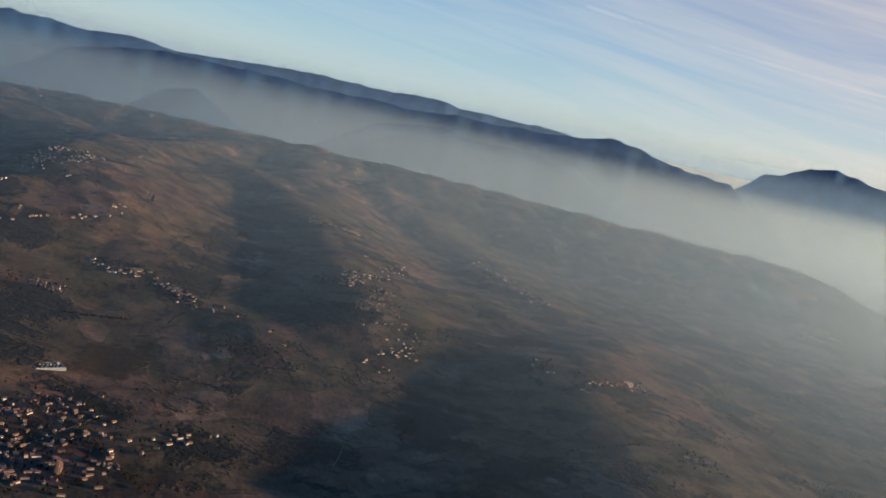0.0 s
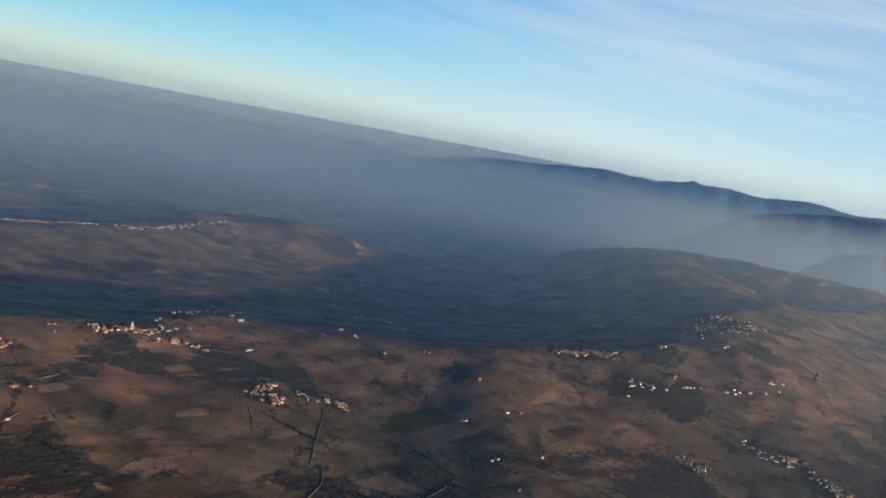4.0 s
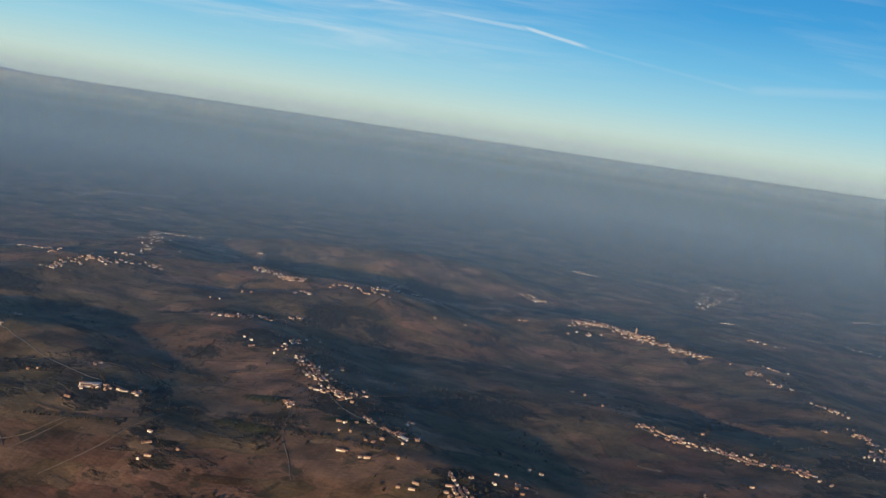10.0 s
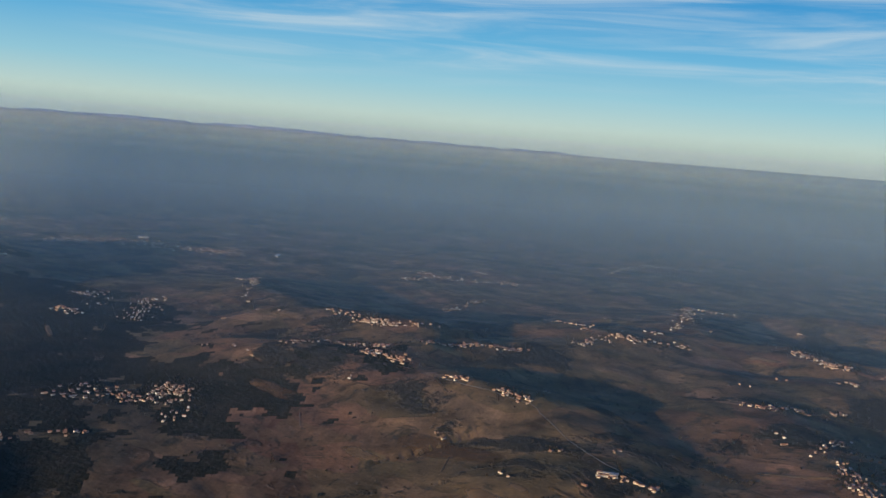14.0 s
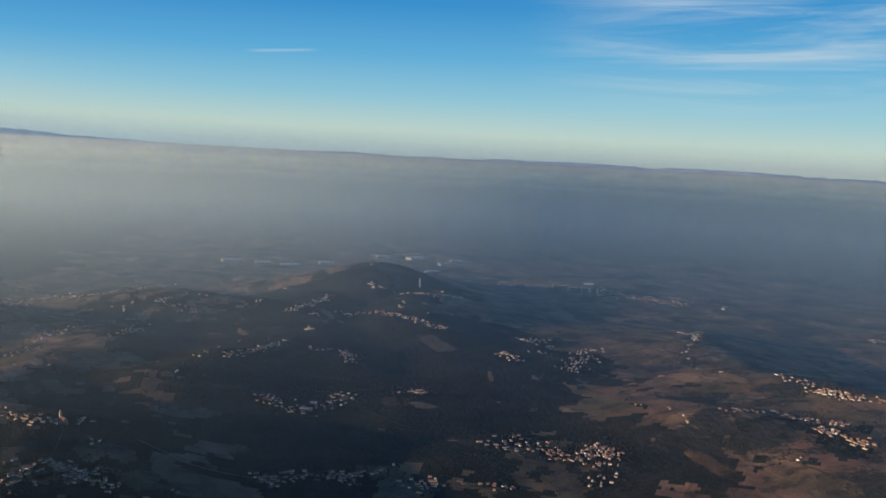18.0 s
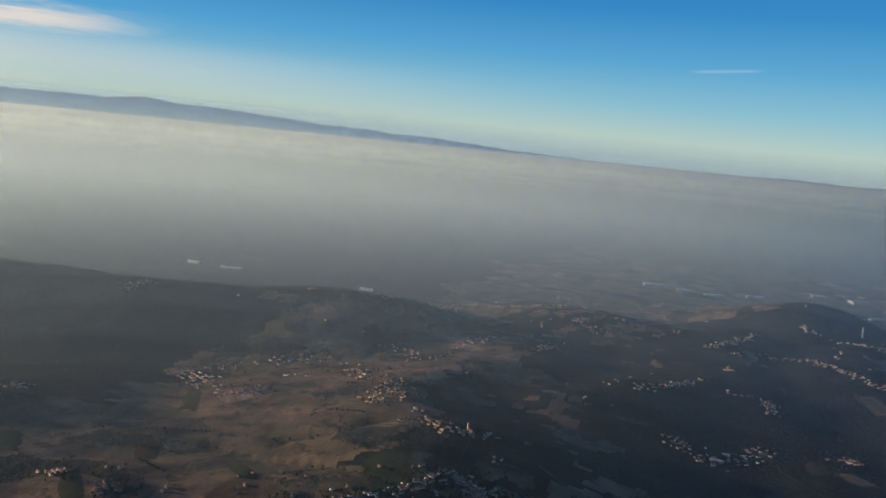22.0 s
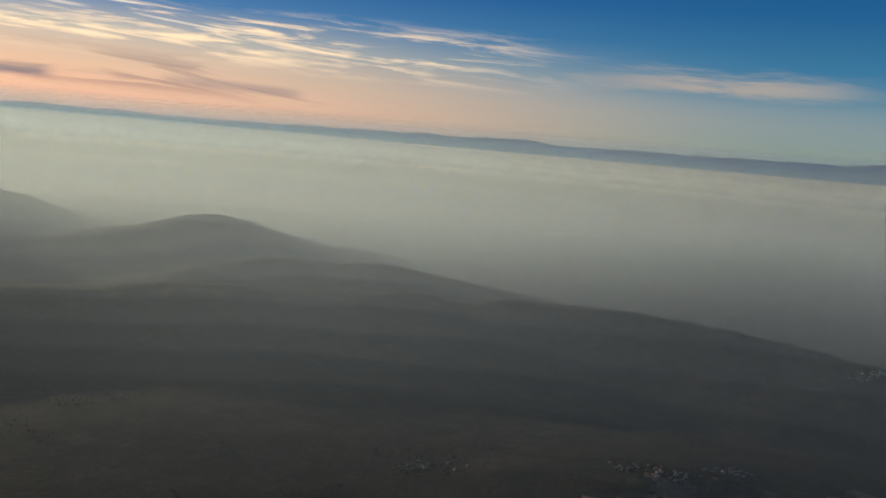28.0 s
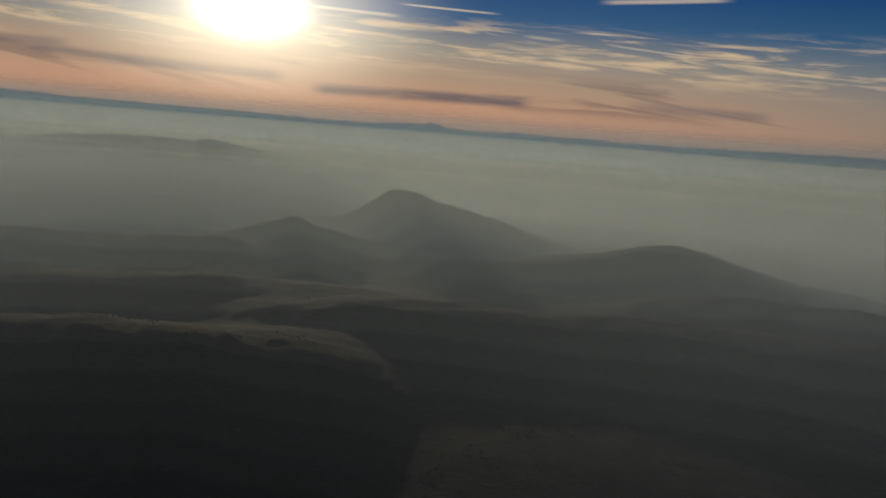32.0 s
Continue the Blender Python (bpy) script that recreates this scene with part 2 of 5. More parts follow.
ridge(75, (-180, 715, 8), (-240, 735, 12), (-300, 800, 14), (-360, 855, 17), (-430, 838, 20), (-510, 828, 18), (-600, 815, 20), (-680, 770, 16))
ridge(80, (-790, 900, 25), (-660, 938, 31), (-600, 900, 24), (-550, 1003, 19), (-500, 1060, 18))
ridge(95, (-600, 1160, 20), (-525, 1155, 27), (-460, 1285, 20), (-560, 1420, 18))
ridge(130, (-1440, 250, 24), (-1340, 430, 16), (-1463, 515, 16), (-1536, 620, 40), (-1640, 655, 48), (-1520, 700, 24), (-1300, 600, 14), (-1190, 630, 8))
ridge(90, (-1030, 310, 8), (-1090, 385, 8), (-1160, 440, 6), (-950, 240, 8))
ridge(75, (-560, 50, 12), (-620, 110, 12), (-720, 112, 23), (-770, 140, 16), (-800, 80, 18), (-930, 55, 12), (-1130, 180, 8))
ridge(115, (-1250, 100, 8), (-1300, -20, 30), (-1270, -103, 42), (-1225, -220, 32), (-1180, -352, 36), (-1170, -480, 38), (-1130, -706, 46), (-1030, -823, 40))
ridge(120, (585, 575, -9), (660, 600, -6), (700, 600, -10))
ridge(140, (-540, -85, 6), (-560, -200, 2), (-600, -300, 0), (-690, -300, 2))
ridge(110, (750, 1337, 2), (861, 1321, 6), (994, 1325, 12), (1260, 1420, 26), (1353, 1340, 34))
ridge(110, (-100, 1800, 8), (-250, 1740, 20), (-420, 1700, 12))
ridge(90, (-960, 980, 4), (-1040, 975, 10), (-1120, 1035, 4))
ridge(200, (845, -3535, 127), (584, -3590, 165), (301, -3627, 174), (121, -3640, 167), (70, -3642, 184), (-3, -3644, 168), (-174, -3642, 140), (-480, -3620, 106))
ridge(170, (680, -3060, 81), (498, -3097, 105), (269, -3128, 132), (-13, -3144, 121), (-292, -3136, 102))
ridge(130, (603, -2565, 27), (410, -2605, 29), (244, -2628, 42), (113, -2639, 43), (-25, -2644, 11))
ridge(90, (-322, -2430, 28), (-409, -2419, 79), (-467, -2411, 109), (-528, -2400, 113), (-605, -2384, 82), (-713, -2358, 55))
ridge(90, (-22, -2044, 16), (-94, -2044, 34), (-155, -2042, 56), (-192, -2040, 60), (-243, -2036, 42), (-333, -2026, 20))
ridge(110, (454, -1777, 34), (330, -1806, 29), (215, -1826, 24), (114, -1837, 26), (-25, -1844, 28))
ridge(120, (-340, -1874, 0), (-566, -1828, 8), (-795, -1752, 42), (-891, -1711, 72), (-965, -1675, 76), (-1059, -1623, 50), (-1184, -1545, 24))
ridge(110, (-807, -1306, 30), (-862, -1275, 42), (-955, -1217, 40), (-1010, -1177, 46), (-1064, -1135, 38), (-1139, -1070, 22), (-1205, -1006, 12))
ridge(130, (369, -1333, 31), (269, -1359, 21), (120, -1384, 20), (-26, -1394, 21), (-148, -1391, 13), (-273, -1378, 5))
ridge(120, (-123, -1223, 14), (-248, -1210, 29), (-360, -1189, 26), (-487, -1152, 25), (-629, -1094, 35), (-765, -1018, 35), (-884, -933, 42))
ridge(45, (1293, 466, 57), (1162, 342, 39), (1092, 258, 17), (976, 180, -4), (932, 123, -11), (894, 73, -12))
ridge(55, (1780, 274, 54), (1623, 151, 38), (1440, 95, 26), (1136, 23, 14), (1017, -24, 6))
ridge(55, (1992, 17, 59), (1852, -107, 20), (1630, -204, -7), (1367, -252, -6))
ridge(40, (926, 531, 25), (828, 465, 8), (740, 406, -4), (682, 336, -9))
ridge(120, (480, -900, 36), (250, -950, 36), (60, -960, 34), (-120, -965, 22))
ridge(90, (1180, -330, -6), (960, -240, 4), (800, -260, -4), (560, -250, 0))


def lattice(ix, iy, seed):
    h = np.sin(ix * 127.1 + iy * 311.7 + seed * 74.7) * 43758.5453
    return h - np.floor(h)


def soft_noise(x, y, seed):
    ix, iy = np.floor(x), np.floor(y)
    fx, fy = x - ix, y - iy
    fx, fy = fx * fx * (3 - 2 * fx), fy * fy * (3 - 2 * fy)
    a, b = lattice(ix, iy, seed), lattice(ix + 1, iy, seed)
    c, d = lattice(ix, iy + 1, seed), lattice(ix + 1, iy + 1, seed)
    return (a + (b - a) * fx) * (1 - fy) + (c + (d - c) * fx) * fy - 0.5


def height(x, y):
    """Height of the land at the points (x, y), two arrays."""
    x, y = np.asarray(x, float), np.asarray(y, float)
    wx, wy = x + 40 * soft_noise(x / 120, y / 120, 5), y + 40 * soft_noise(x / 120, y / 120, 6)
    r = np.hypot(x - HUB[0], y - HUB[1])
    rolling = np.clip((2600 - r) / 1200, 0.12, 1) * np.clip((y + 700) / 500, 0.45, 1)
    z = -17 + rolling * (24 * soft_noise(x / 420, y / 420, 1) + 17 * soft_noise(wx / 170, wy / 170, 2))
    total = np.exp(z / 7.0)
    for width, tops in RIDGES:
        best = np.full(x.shape, 1e9)
        top = np.zeros(x.shape)
        for (ax, ay, az), (bx, by, bz) in zip(tops[:-1], tops[1:]):
            dx, dy = bx - ax, by - ay
            k = np.clip(((wx - ax) * dx + (wy - ay) * dy) / (dx * dx + dy * dy), 0, 1)
            d = np.hypot(wx - ax - k * dx, wy - ay - k * dy)
            near = d < best
            best, top = np.where(near, d, best), np.where(near, az + k * (bz - az), top)
        core, fall = 0.5 * width, np.clip(0.19 + top / 380, 0.19, 0.44)
        z_r = top - fall * core * (np.sqrt(1 + (best / core) ** 2) - 1)
        total = total + np.exp(z_r / 7.0)
    z = 7.0 * np.log(total)
    rough = np.clip((z + 30) / 60, 0.25, 3.0)
    gully = 9 * np.abs(soft_noise(wx / 95, wy / 95, 3)) + 4.5 * np.abs(soft_noise(wx / 42, wy / 42, 4)) - 2.8      # folds with sharp stream beds
    z = z + rough * (gully + 2.0 * soft_noise(wx / 24, wy / 24, 8) + 0.8 * soft_noise(x / 11, y / 11, 7)) * np.clip((4200 - r) / 1500, 0.5, 1)
    return z


def height_at(x, y):
    return float(height(np.array([x]), np.array([y]))[0])


def plain(name, color, rough=0.9):
    m = bpy.data.materials.new(name)
    m.use_nodes = True
    b = m.node_tree.nodes["Principled BSDF"]
    b.inputs["Base Color"].default_value, b.inputs["Roughness"].default_value = (*color, 1), rough
    return m


# ---- ground: one sheet out to the horizon ----
def build_ground(material, far_hills, woods_and_shade):
    n_az, n_r = 1440, 520
    az = np.arange(n_az) * 2 * np.pi / n_az
    rad = np.concatenate([[0.05, 8, 16, 24], 30 * (4690 / 30) ** (np.linspace(0, 1, n_r - 4) ** 0.72)])
    gx = HUB[0] + rad[:, None] * np.cos(az)[None]
    gy = HUB[1] + rad[:, None] * np.sin(az)[None]
    gz = height(gx, gy)
    co = np.stack([gx, gy, gz], -1).reshape(-1, 3)
    i, j = np.meshgrid(np.arange(n_r - 1), np.arange(n_az), indexing="ij")
    a, b = i * n_az + j, i * n_az + (j + 1) % n_az
    quads = np.stack([a, a + n_az, b + n_az, b], -1).reshape(-1, 4)
    me = bpy.data.meshes.new("ground")
    me.vertices.add(len(co))
    me.vertices.foreach_set("co", co.ravel())
    me.loops.add(quads.size)
    me.loops.foreach_set("vertex_index", quads.ravel().astype(np.int32))
    me.polygons.add(len(quads))
    me.polygons.foreach_set("loop_start", np.arange(0, quads.size, 4, dtype=np.int32))
    me.polygons.foreach_set("use_smooth", np.ones(len(quads), bool))
    me.update(calc_edges=True)
    me.materials.append(material)
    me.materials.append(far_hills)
    me.materials.append(woods_and_shade)
    # Dark zones south and west: woods, with hill shadow put into the ground colour.
    south_shade_edge = gy[:-1] + 0.25 * gx[:-1] + 130 * soft_noise(gx[:-1] / 60, gy[:-1] / 60, 51) + 60 * soft_noise(gx[:-1] / 15, gy[:-1] / 15, 52)
    shade_zone = (south_shade_edge < -440).ravel()
    mx, my = gx[:-1], gy[:-1]
    massif_shade = np.clip(np.maximum(np.maximum(1 - np.hypot((mx + 1050) / 660, (my - 440) / 305), 0.8 - np.hypot((mx + 1470) / 230, (my - 650) / 150)), 0.8 - np.hypot((mx + 790) / 260, (my - 165) / 150)), -1, 1) + 0.9 * soft_noise(mx / 150, my / 150, 53) + 0.75 * soft_noise(mx / 45, my / 45, 54) + 0.5 * soft_noise(mx / 14, my / 14, 55)
    shade_zone |= (massif_shade > 0.02).ravel()
    r_mid, z_mid = np.repeat(rad[:-1], n_az), gz[:-1].ravel()
    me.polygons.foreach_set("material_index", np.where((r_mid > 2700) & (z_mid > 20), 1, np.where(shade_zone, 2, 0)).astype(np.int32))
    return tagged(new("ground", me), "brown winter farmland rolling over low hills to a hazy plain", "ground", kind="structure")


def farmland():
    m = bpy.data.materials.new("farmland")
    m.use_nodes = True
    t = m.node_tree
    b = t.nodes["Principled BSDF"]
    b.inputs["Roughness"].default_value = 0.95
    b.inputs["Specular IOR Level"].default_value = 0.15
    pos = t.nodes.new("ShaderNodeNewGeometry").outputs["Position"]
    flat = mapped(t, pos, scale=(1, 1, 0))
    warp = t.nodes.new("ShaderNodeVectorMath")
    warp.operation = "MULTIPLY_ADD"
    wn = t.nodes.new("ShaderNodeTexNoise")
    wn.inputs["Scale"].default_value = 0.012
    t.links.new(flat, wn.inputs["Vector"])
    t.links.new(wn.outputs["Color"], warp.inputs[0])
    warp.inputs[1].default_value = (46, 46, 0)
    t.links.new(flat, warp.inputs[2])
    cell = t.nodes.new("ShaderNodeTexVoronoi")
    cell.inputs["Scale"].default_value = 1.0
    t.links.new(mapped(t, warp.outputs[0], rot=(0, 0, 24), scale=(0.016, 0.028, 1)), cell.inputs["Vector"])
    pick = t.nodes.new("ShaderNodeSeparateColor")
    t.links.new(cell.outputs["Color"], pick.inputs[0])
    crop = ramp(t, pick.outputs[0], [(0.0, (0.080, 0.042, 0.026)), (0.3, (0.125, 0.068, 0.042)), (0.5, (0.074, 0.058, 0.028)), (0.72, (0.100, 0.066, 0.036)), (0.9, (0.165, 0.090, 0.055)), (1.0, (0.22, 0.128, 0.076))])
    big = noise_tex(t, flat, 0.0035, 3, 0.5)
    crop = mix_col(t, smooth(t, big, 0.42, 0.62, 0.35, 0.7), crop, mix_col(t, smooth(t, big, 0.35, 0.6), (0.115, 0.060, 0.037), (0.082, 0.060, 0.031)))
    mid = noise_tex(t, flat, 0.022, 6, 0.62)
    crop = mix_col(t, 1.0, crop, ramp(t, mid, [(0.30, (0.40, 0.42, 0.44)), (0.44, (0.95, 0.95, 0.93)), (0.56, (1.4, 1.34, 1.28)), (0.70, (2.3, 2.05, 1.8))]), "MULTIPLY")
    edge = t.nodes.new("ShaderNodeTexVoronoi")
    edge.feature = "DISTANCE_TO_EDGE"
    edge.inputs["Scale"].default_value = 1.0
    t.links.new(mapped(t, warp.outputs[0], rot=(0, 0, 24), scale=(0.016, 0.028, 1)), edge.inputs["Vector"])
    hedge = times_in(t, smooth(t, edge.outputs["Distance"], 0.01, 0.06, 1, 0), smooth(t, pick.outputs[1], 0.55, 0.8), smooth(t, noise_tex(t, flat, 0.03, 3, 0.6), 0.45, 0.6), 0.8)
    crop = mix_col(t, hedge, crop, (0.030, 0.026, 0.017))
    wood = noise_tex(t, flat, 0.0085, 5, 0.6, 0.4)
    rough_wood = noise_tex(t, flat, 0.13, 4, 0.65)
    wood_mask = smooth(t, math_node(t, "MULTIPLY_ADD", rough_wood, 0.18, wood), 0.63, 0.69)
    woods = ramp(t, rough_wood, [(0.3, (0.016, 0.016, 0.012)), (0.6, (0.040, 0.034, 0.024)), (0.8, (0.075, 0.056, 0.038))])
    crop = mix_col(t, wood_mask, crop, woods)
    scrub = noise_tex(t, flat, 0.045, 5, 0.7, 0.6)
    crop = mix_col(t, smooth(t, scrub, 0.54, 0.64, 0, 0.8), crop, (0.034, 0.032, 0.021))
    grain = noise_tex(t, flat, 0.35, 4, 0.6)
    crop = mix_col(t, 1.0, crop, ramp(t, grain, [(0.3, (0.95, 0.93, 0.90)), (0.7, (1.48, 1.44, 1.40))]), "MULTIPLY")
    t.links.new(crop, b.inputs["Base Color"])
    bump = t.nodes.new("ShaderNodeBump")
    bump.inputs["Strength"].default_value, bump.inputs["Distance"].default_value = 0.6, 1.0
    t.links.new(math_node(t, "ADD", math_node(t, "MULTIPLY", mid, 4.0), math_node(t, "MULTIPLY", rough_wood, math_node(t, "MULTIPLY_ADD", wood_mask, 3.0, 0.5))), bump.inputs["Height"])
    t.links.new(bump.outputs[0], b.inputs["Normal"])
    return m


def times_in(tree, *socks):
    out = socks[0]
    for v in socks[1:]:
        out = math_node(tree, "MULTIPLY", out, v)
    return out


def wooded(name, scale, stops):
    m = plain(name, stops[1][1], 1.0)
    t = m.node_tree
    pos = t.nodes.new("ShaderNodeNewGeometry").outputs["Position"]
    n, k = noise_tex(t, pos, scale, 7, 0.68), noise_tex(t, pos, 0.16, 4, 0.7)
    b = t.nodes["Principled BSDF"]
    b.inputs["Specular IOR Level"].default_value = 0.05
    t.links.new(ramp(t, math_node(t, "MULTIPLY_ADD", k, 0.3, math_node(t, "MULTIPLY", n, 0.7)), stops), b.inputs["Base Color"])
    bump = t.nodes.new("ShaderNodeBump")
    bump.inputs["Strength"].default_value, bump.inputs["Distance"].default_value = 0.8, 2.5
    t.links.new(k, bump.inputs["Height"])
    t.links.new(bump.outputs[0], b.inputs["Normal"])
    return m


# Far hills carry the blue of distance haze in their base colour.
build_ground(farmland(), wooded("haze-blue mountains", 0.012, [(0.3, (0.028, 0.045, 0.062)), (0.55, (0.05, 0.072, 0.095)), (0.75, (0.085, 0.10, 0.115))]),
             # Dark ground colour for bare woods and the shadow of the hills together.
             wooded("bare woods and hill shade", 0.02, [(0.3, (0.016, 0.017, 0.012)), (0.52, (0.033, 0.030, 0.020)), (0.72, (0.064, 0.051, 0.033))]))

# ---- far mountains on the skyline ----
def mesh_from(name, co, faces, materials, index=None, smooth_faces=False):
    co, faces = np.asarray(co, np.float32), np.asarray(faces, np.int32)
    k = faces.shape[1]
    me = bpy.data.meshes.new(name)
    me.vertices.add(len(co))
    me.vertices.foreach_set("co", co.ravel())
    me.loops.add(faces.size)
    me.loops.foreach_set("vertex_index", faces.ravel())
    me.polygons.add(len(faces))
    me.polygons.foreach_set("loop_start", np.arange(0, faces.size, k, dtype=np.int32))
    me.polygons.foreach_set("use_smooth", np.full(len(faces), smooth_faces))
    for m in materials:
        me.materials.append(m)
    if index is not None:
        me.polygons.foreach_set("material_index", np.asarray(index, np.int32))
    me.update(calc_edges=True)
    return me


def mountain_material(name, rock, snow):
    m = bpy.data.materials.new(name)
    m.use_nodes = True
    t = m.node_tree
    b = t.nodes["Principled BSDF"]
    b.inputs["Roughness"].default_value = 0.95
    pos = t.nodes.new("ShaderNodeNewGeometry").outputs["Position"]
    n = noise_tex(t, pos, 0.02, 6, 0.65)
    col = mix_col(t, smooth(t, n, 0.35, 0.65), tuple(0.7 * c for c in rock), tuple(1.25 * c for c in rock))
    if snow:
        z = t.nodes.new("ShaderNodeSeparateXYZ")
        t.links.new(pos, z.inputs[0])
        line = math_node(t, "MULTIPLY_ADD", n, -40, z.outputs["Z"])
        col = mix_col(t, smooth(t, line, snow - 4, snow + 6), col, (0.58, 0.59, 0.62))
    t.links.new(col, b.inputs["Base Color"])
    return m


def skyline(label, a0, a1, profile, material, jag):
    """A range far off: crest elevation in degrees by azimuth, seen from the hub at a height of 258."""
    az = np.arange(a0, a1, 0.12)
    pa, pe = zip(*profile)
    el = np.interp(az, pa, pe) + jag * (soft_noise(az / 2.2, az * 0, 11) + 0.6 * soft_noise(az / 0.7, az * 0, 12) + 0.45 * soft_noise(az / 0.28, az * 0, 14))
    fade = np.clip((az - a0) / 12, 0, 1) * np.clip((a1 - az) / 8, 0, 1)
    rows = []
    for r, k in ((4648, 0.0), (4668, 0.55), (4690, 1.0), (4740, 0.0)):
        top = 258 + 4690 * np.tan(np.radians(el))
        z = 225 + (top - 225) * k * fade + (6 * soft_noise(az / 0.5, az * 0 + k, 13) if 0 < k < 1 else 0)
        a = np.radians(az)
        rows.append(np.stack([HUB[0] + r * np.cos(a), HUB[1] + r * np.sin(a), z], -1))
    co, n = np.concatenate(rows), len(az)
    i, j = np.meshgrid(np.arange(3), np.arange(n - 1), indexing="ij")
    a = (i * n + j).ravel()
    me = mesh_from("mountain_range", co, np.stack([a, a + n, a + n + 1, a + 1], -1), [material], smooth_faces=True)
    # The range's shadow on haze and land is switched off.
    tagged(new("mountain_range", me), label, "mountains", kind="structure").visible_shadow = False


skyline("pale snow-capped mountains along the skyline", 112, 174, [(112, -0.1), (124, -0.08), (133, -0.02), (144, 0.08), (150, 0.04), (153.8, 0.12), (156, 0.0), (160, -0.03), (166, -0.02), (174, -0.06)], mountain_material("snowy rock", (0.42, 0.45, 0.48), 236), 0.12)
# This rock colour is paled and blued to hold the distance haze.
skyline("blue-grey mountain range low on the hazy skyline", 168, 292, [(168, 0.05), (180, 0.1), (185, 0.28), (195, 0.64), (199, 0.92), (203, 1.0), (204.3, 1.2), (206, 0.98), (213, 0.84), (221, 0.8), (226, 0.92), (232, 0.7), (243, 0.52), (256, 0.5), (257.2, 0.62), (257.9, 0.86), (258.6, 0.62), (262, 0.5), (274, 0.56), (284, 0.7), (292, 0.5)], mountain_material("haze-paled far rock", (0.62, 0.66, 0.68), None), 0.12)


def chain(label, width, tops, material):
    """A range of hills along a line of summits, its shadow on the land between switched off."""
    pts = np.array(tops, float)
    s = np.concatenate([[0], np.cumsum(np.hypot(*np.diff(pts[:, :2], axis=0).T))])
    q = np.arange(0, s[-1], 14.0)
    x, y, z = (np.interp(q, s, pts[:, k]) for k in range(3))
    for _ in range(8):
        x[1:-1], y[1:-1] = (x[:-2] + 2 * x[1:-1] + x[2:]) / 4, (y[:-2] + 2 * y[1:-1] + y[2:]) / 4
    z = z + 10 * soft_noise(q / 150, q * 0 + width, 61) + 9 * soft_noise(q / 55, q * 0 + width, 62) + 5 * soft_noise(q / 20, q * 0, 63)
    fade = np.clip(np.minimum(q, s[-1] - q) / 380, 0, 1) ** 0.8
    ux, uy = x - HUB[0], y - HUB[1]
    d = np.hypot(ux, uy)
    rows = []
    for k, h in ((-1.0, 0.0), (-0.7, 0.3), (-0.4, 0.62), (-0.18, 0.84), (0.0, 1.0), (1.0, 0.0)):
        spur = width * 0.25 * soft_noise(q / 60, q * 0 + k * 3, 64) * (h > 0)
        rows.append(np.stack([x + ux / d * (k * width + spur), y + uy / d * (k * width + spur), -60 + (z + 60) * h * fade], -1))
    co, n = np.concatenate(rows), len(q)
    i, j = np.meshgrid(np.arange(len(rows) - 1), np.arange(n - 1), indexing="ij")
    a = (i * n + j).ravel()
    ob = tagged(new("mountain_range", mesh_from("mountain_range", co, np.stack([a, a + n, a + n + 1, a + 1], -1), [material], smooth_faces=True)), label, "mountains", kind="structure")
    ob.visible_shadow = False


# Slope colour holds the blue that distance haze gives the mountains.
haze_blue_slopes = mountain_material("haze-blue slopes", (0.02, 0.075, 0.15), None)
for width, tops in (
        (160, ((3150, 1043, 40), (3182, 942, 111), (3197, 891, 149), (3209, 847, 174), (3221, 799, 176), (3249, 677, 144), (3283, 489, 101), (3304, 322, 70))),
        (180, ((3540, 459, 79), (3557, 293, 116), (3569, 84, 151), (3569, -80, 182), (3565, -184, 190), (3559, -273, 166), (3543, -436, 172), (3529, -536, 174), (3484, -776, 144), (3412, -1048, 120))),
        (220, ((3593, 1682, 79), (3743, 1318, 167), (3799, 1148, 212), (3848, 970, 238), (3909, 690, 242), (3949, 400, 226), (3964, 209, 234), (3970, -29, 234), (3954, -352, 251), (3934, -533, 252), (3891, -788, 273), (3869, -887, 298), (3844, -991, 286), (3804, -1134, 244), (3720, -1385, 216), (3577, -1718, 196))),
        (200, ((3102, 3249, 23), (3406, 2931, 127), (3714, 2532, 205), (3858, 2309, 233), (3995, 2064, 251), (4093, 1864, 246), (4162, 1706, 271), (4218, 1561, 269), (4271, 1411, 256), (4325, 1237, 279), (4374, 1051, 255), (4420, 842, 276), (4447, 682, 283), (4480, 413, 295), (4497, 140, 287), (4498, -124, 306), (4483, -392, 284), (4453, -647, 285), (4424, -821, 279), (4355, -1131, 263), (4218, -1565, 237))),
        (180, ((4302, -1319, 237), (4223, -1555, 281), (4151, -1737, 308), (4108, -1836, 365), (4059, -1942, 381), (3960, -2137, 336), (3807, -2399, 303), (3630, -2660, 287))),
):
    chain("wooded mountains coloured haze-blue, rising out of the haze", width, tops, haze_blue_slopes)


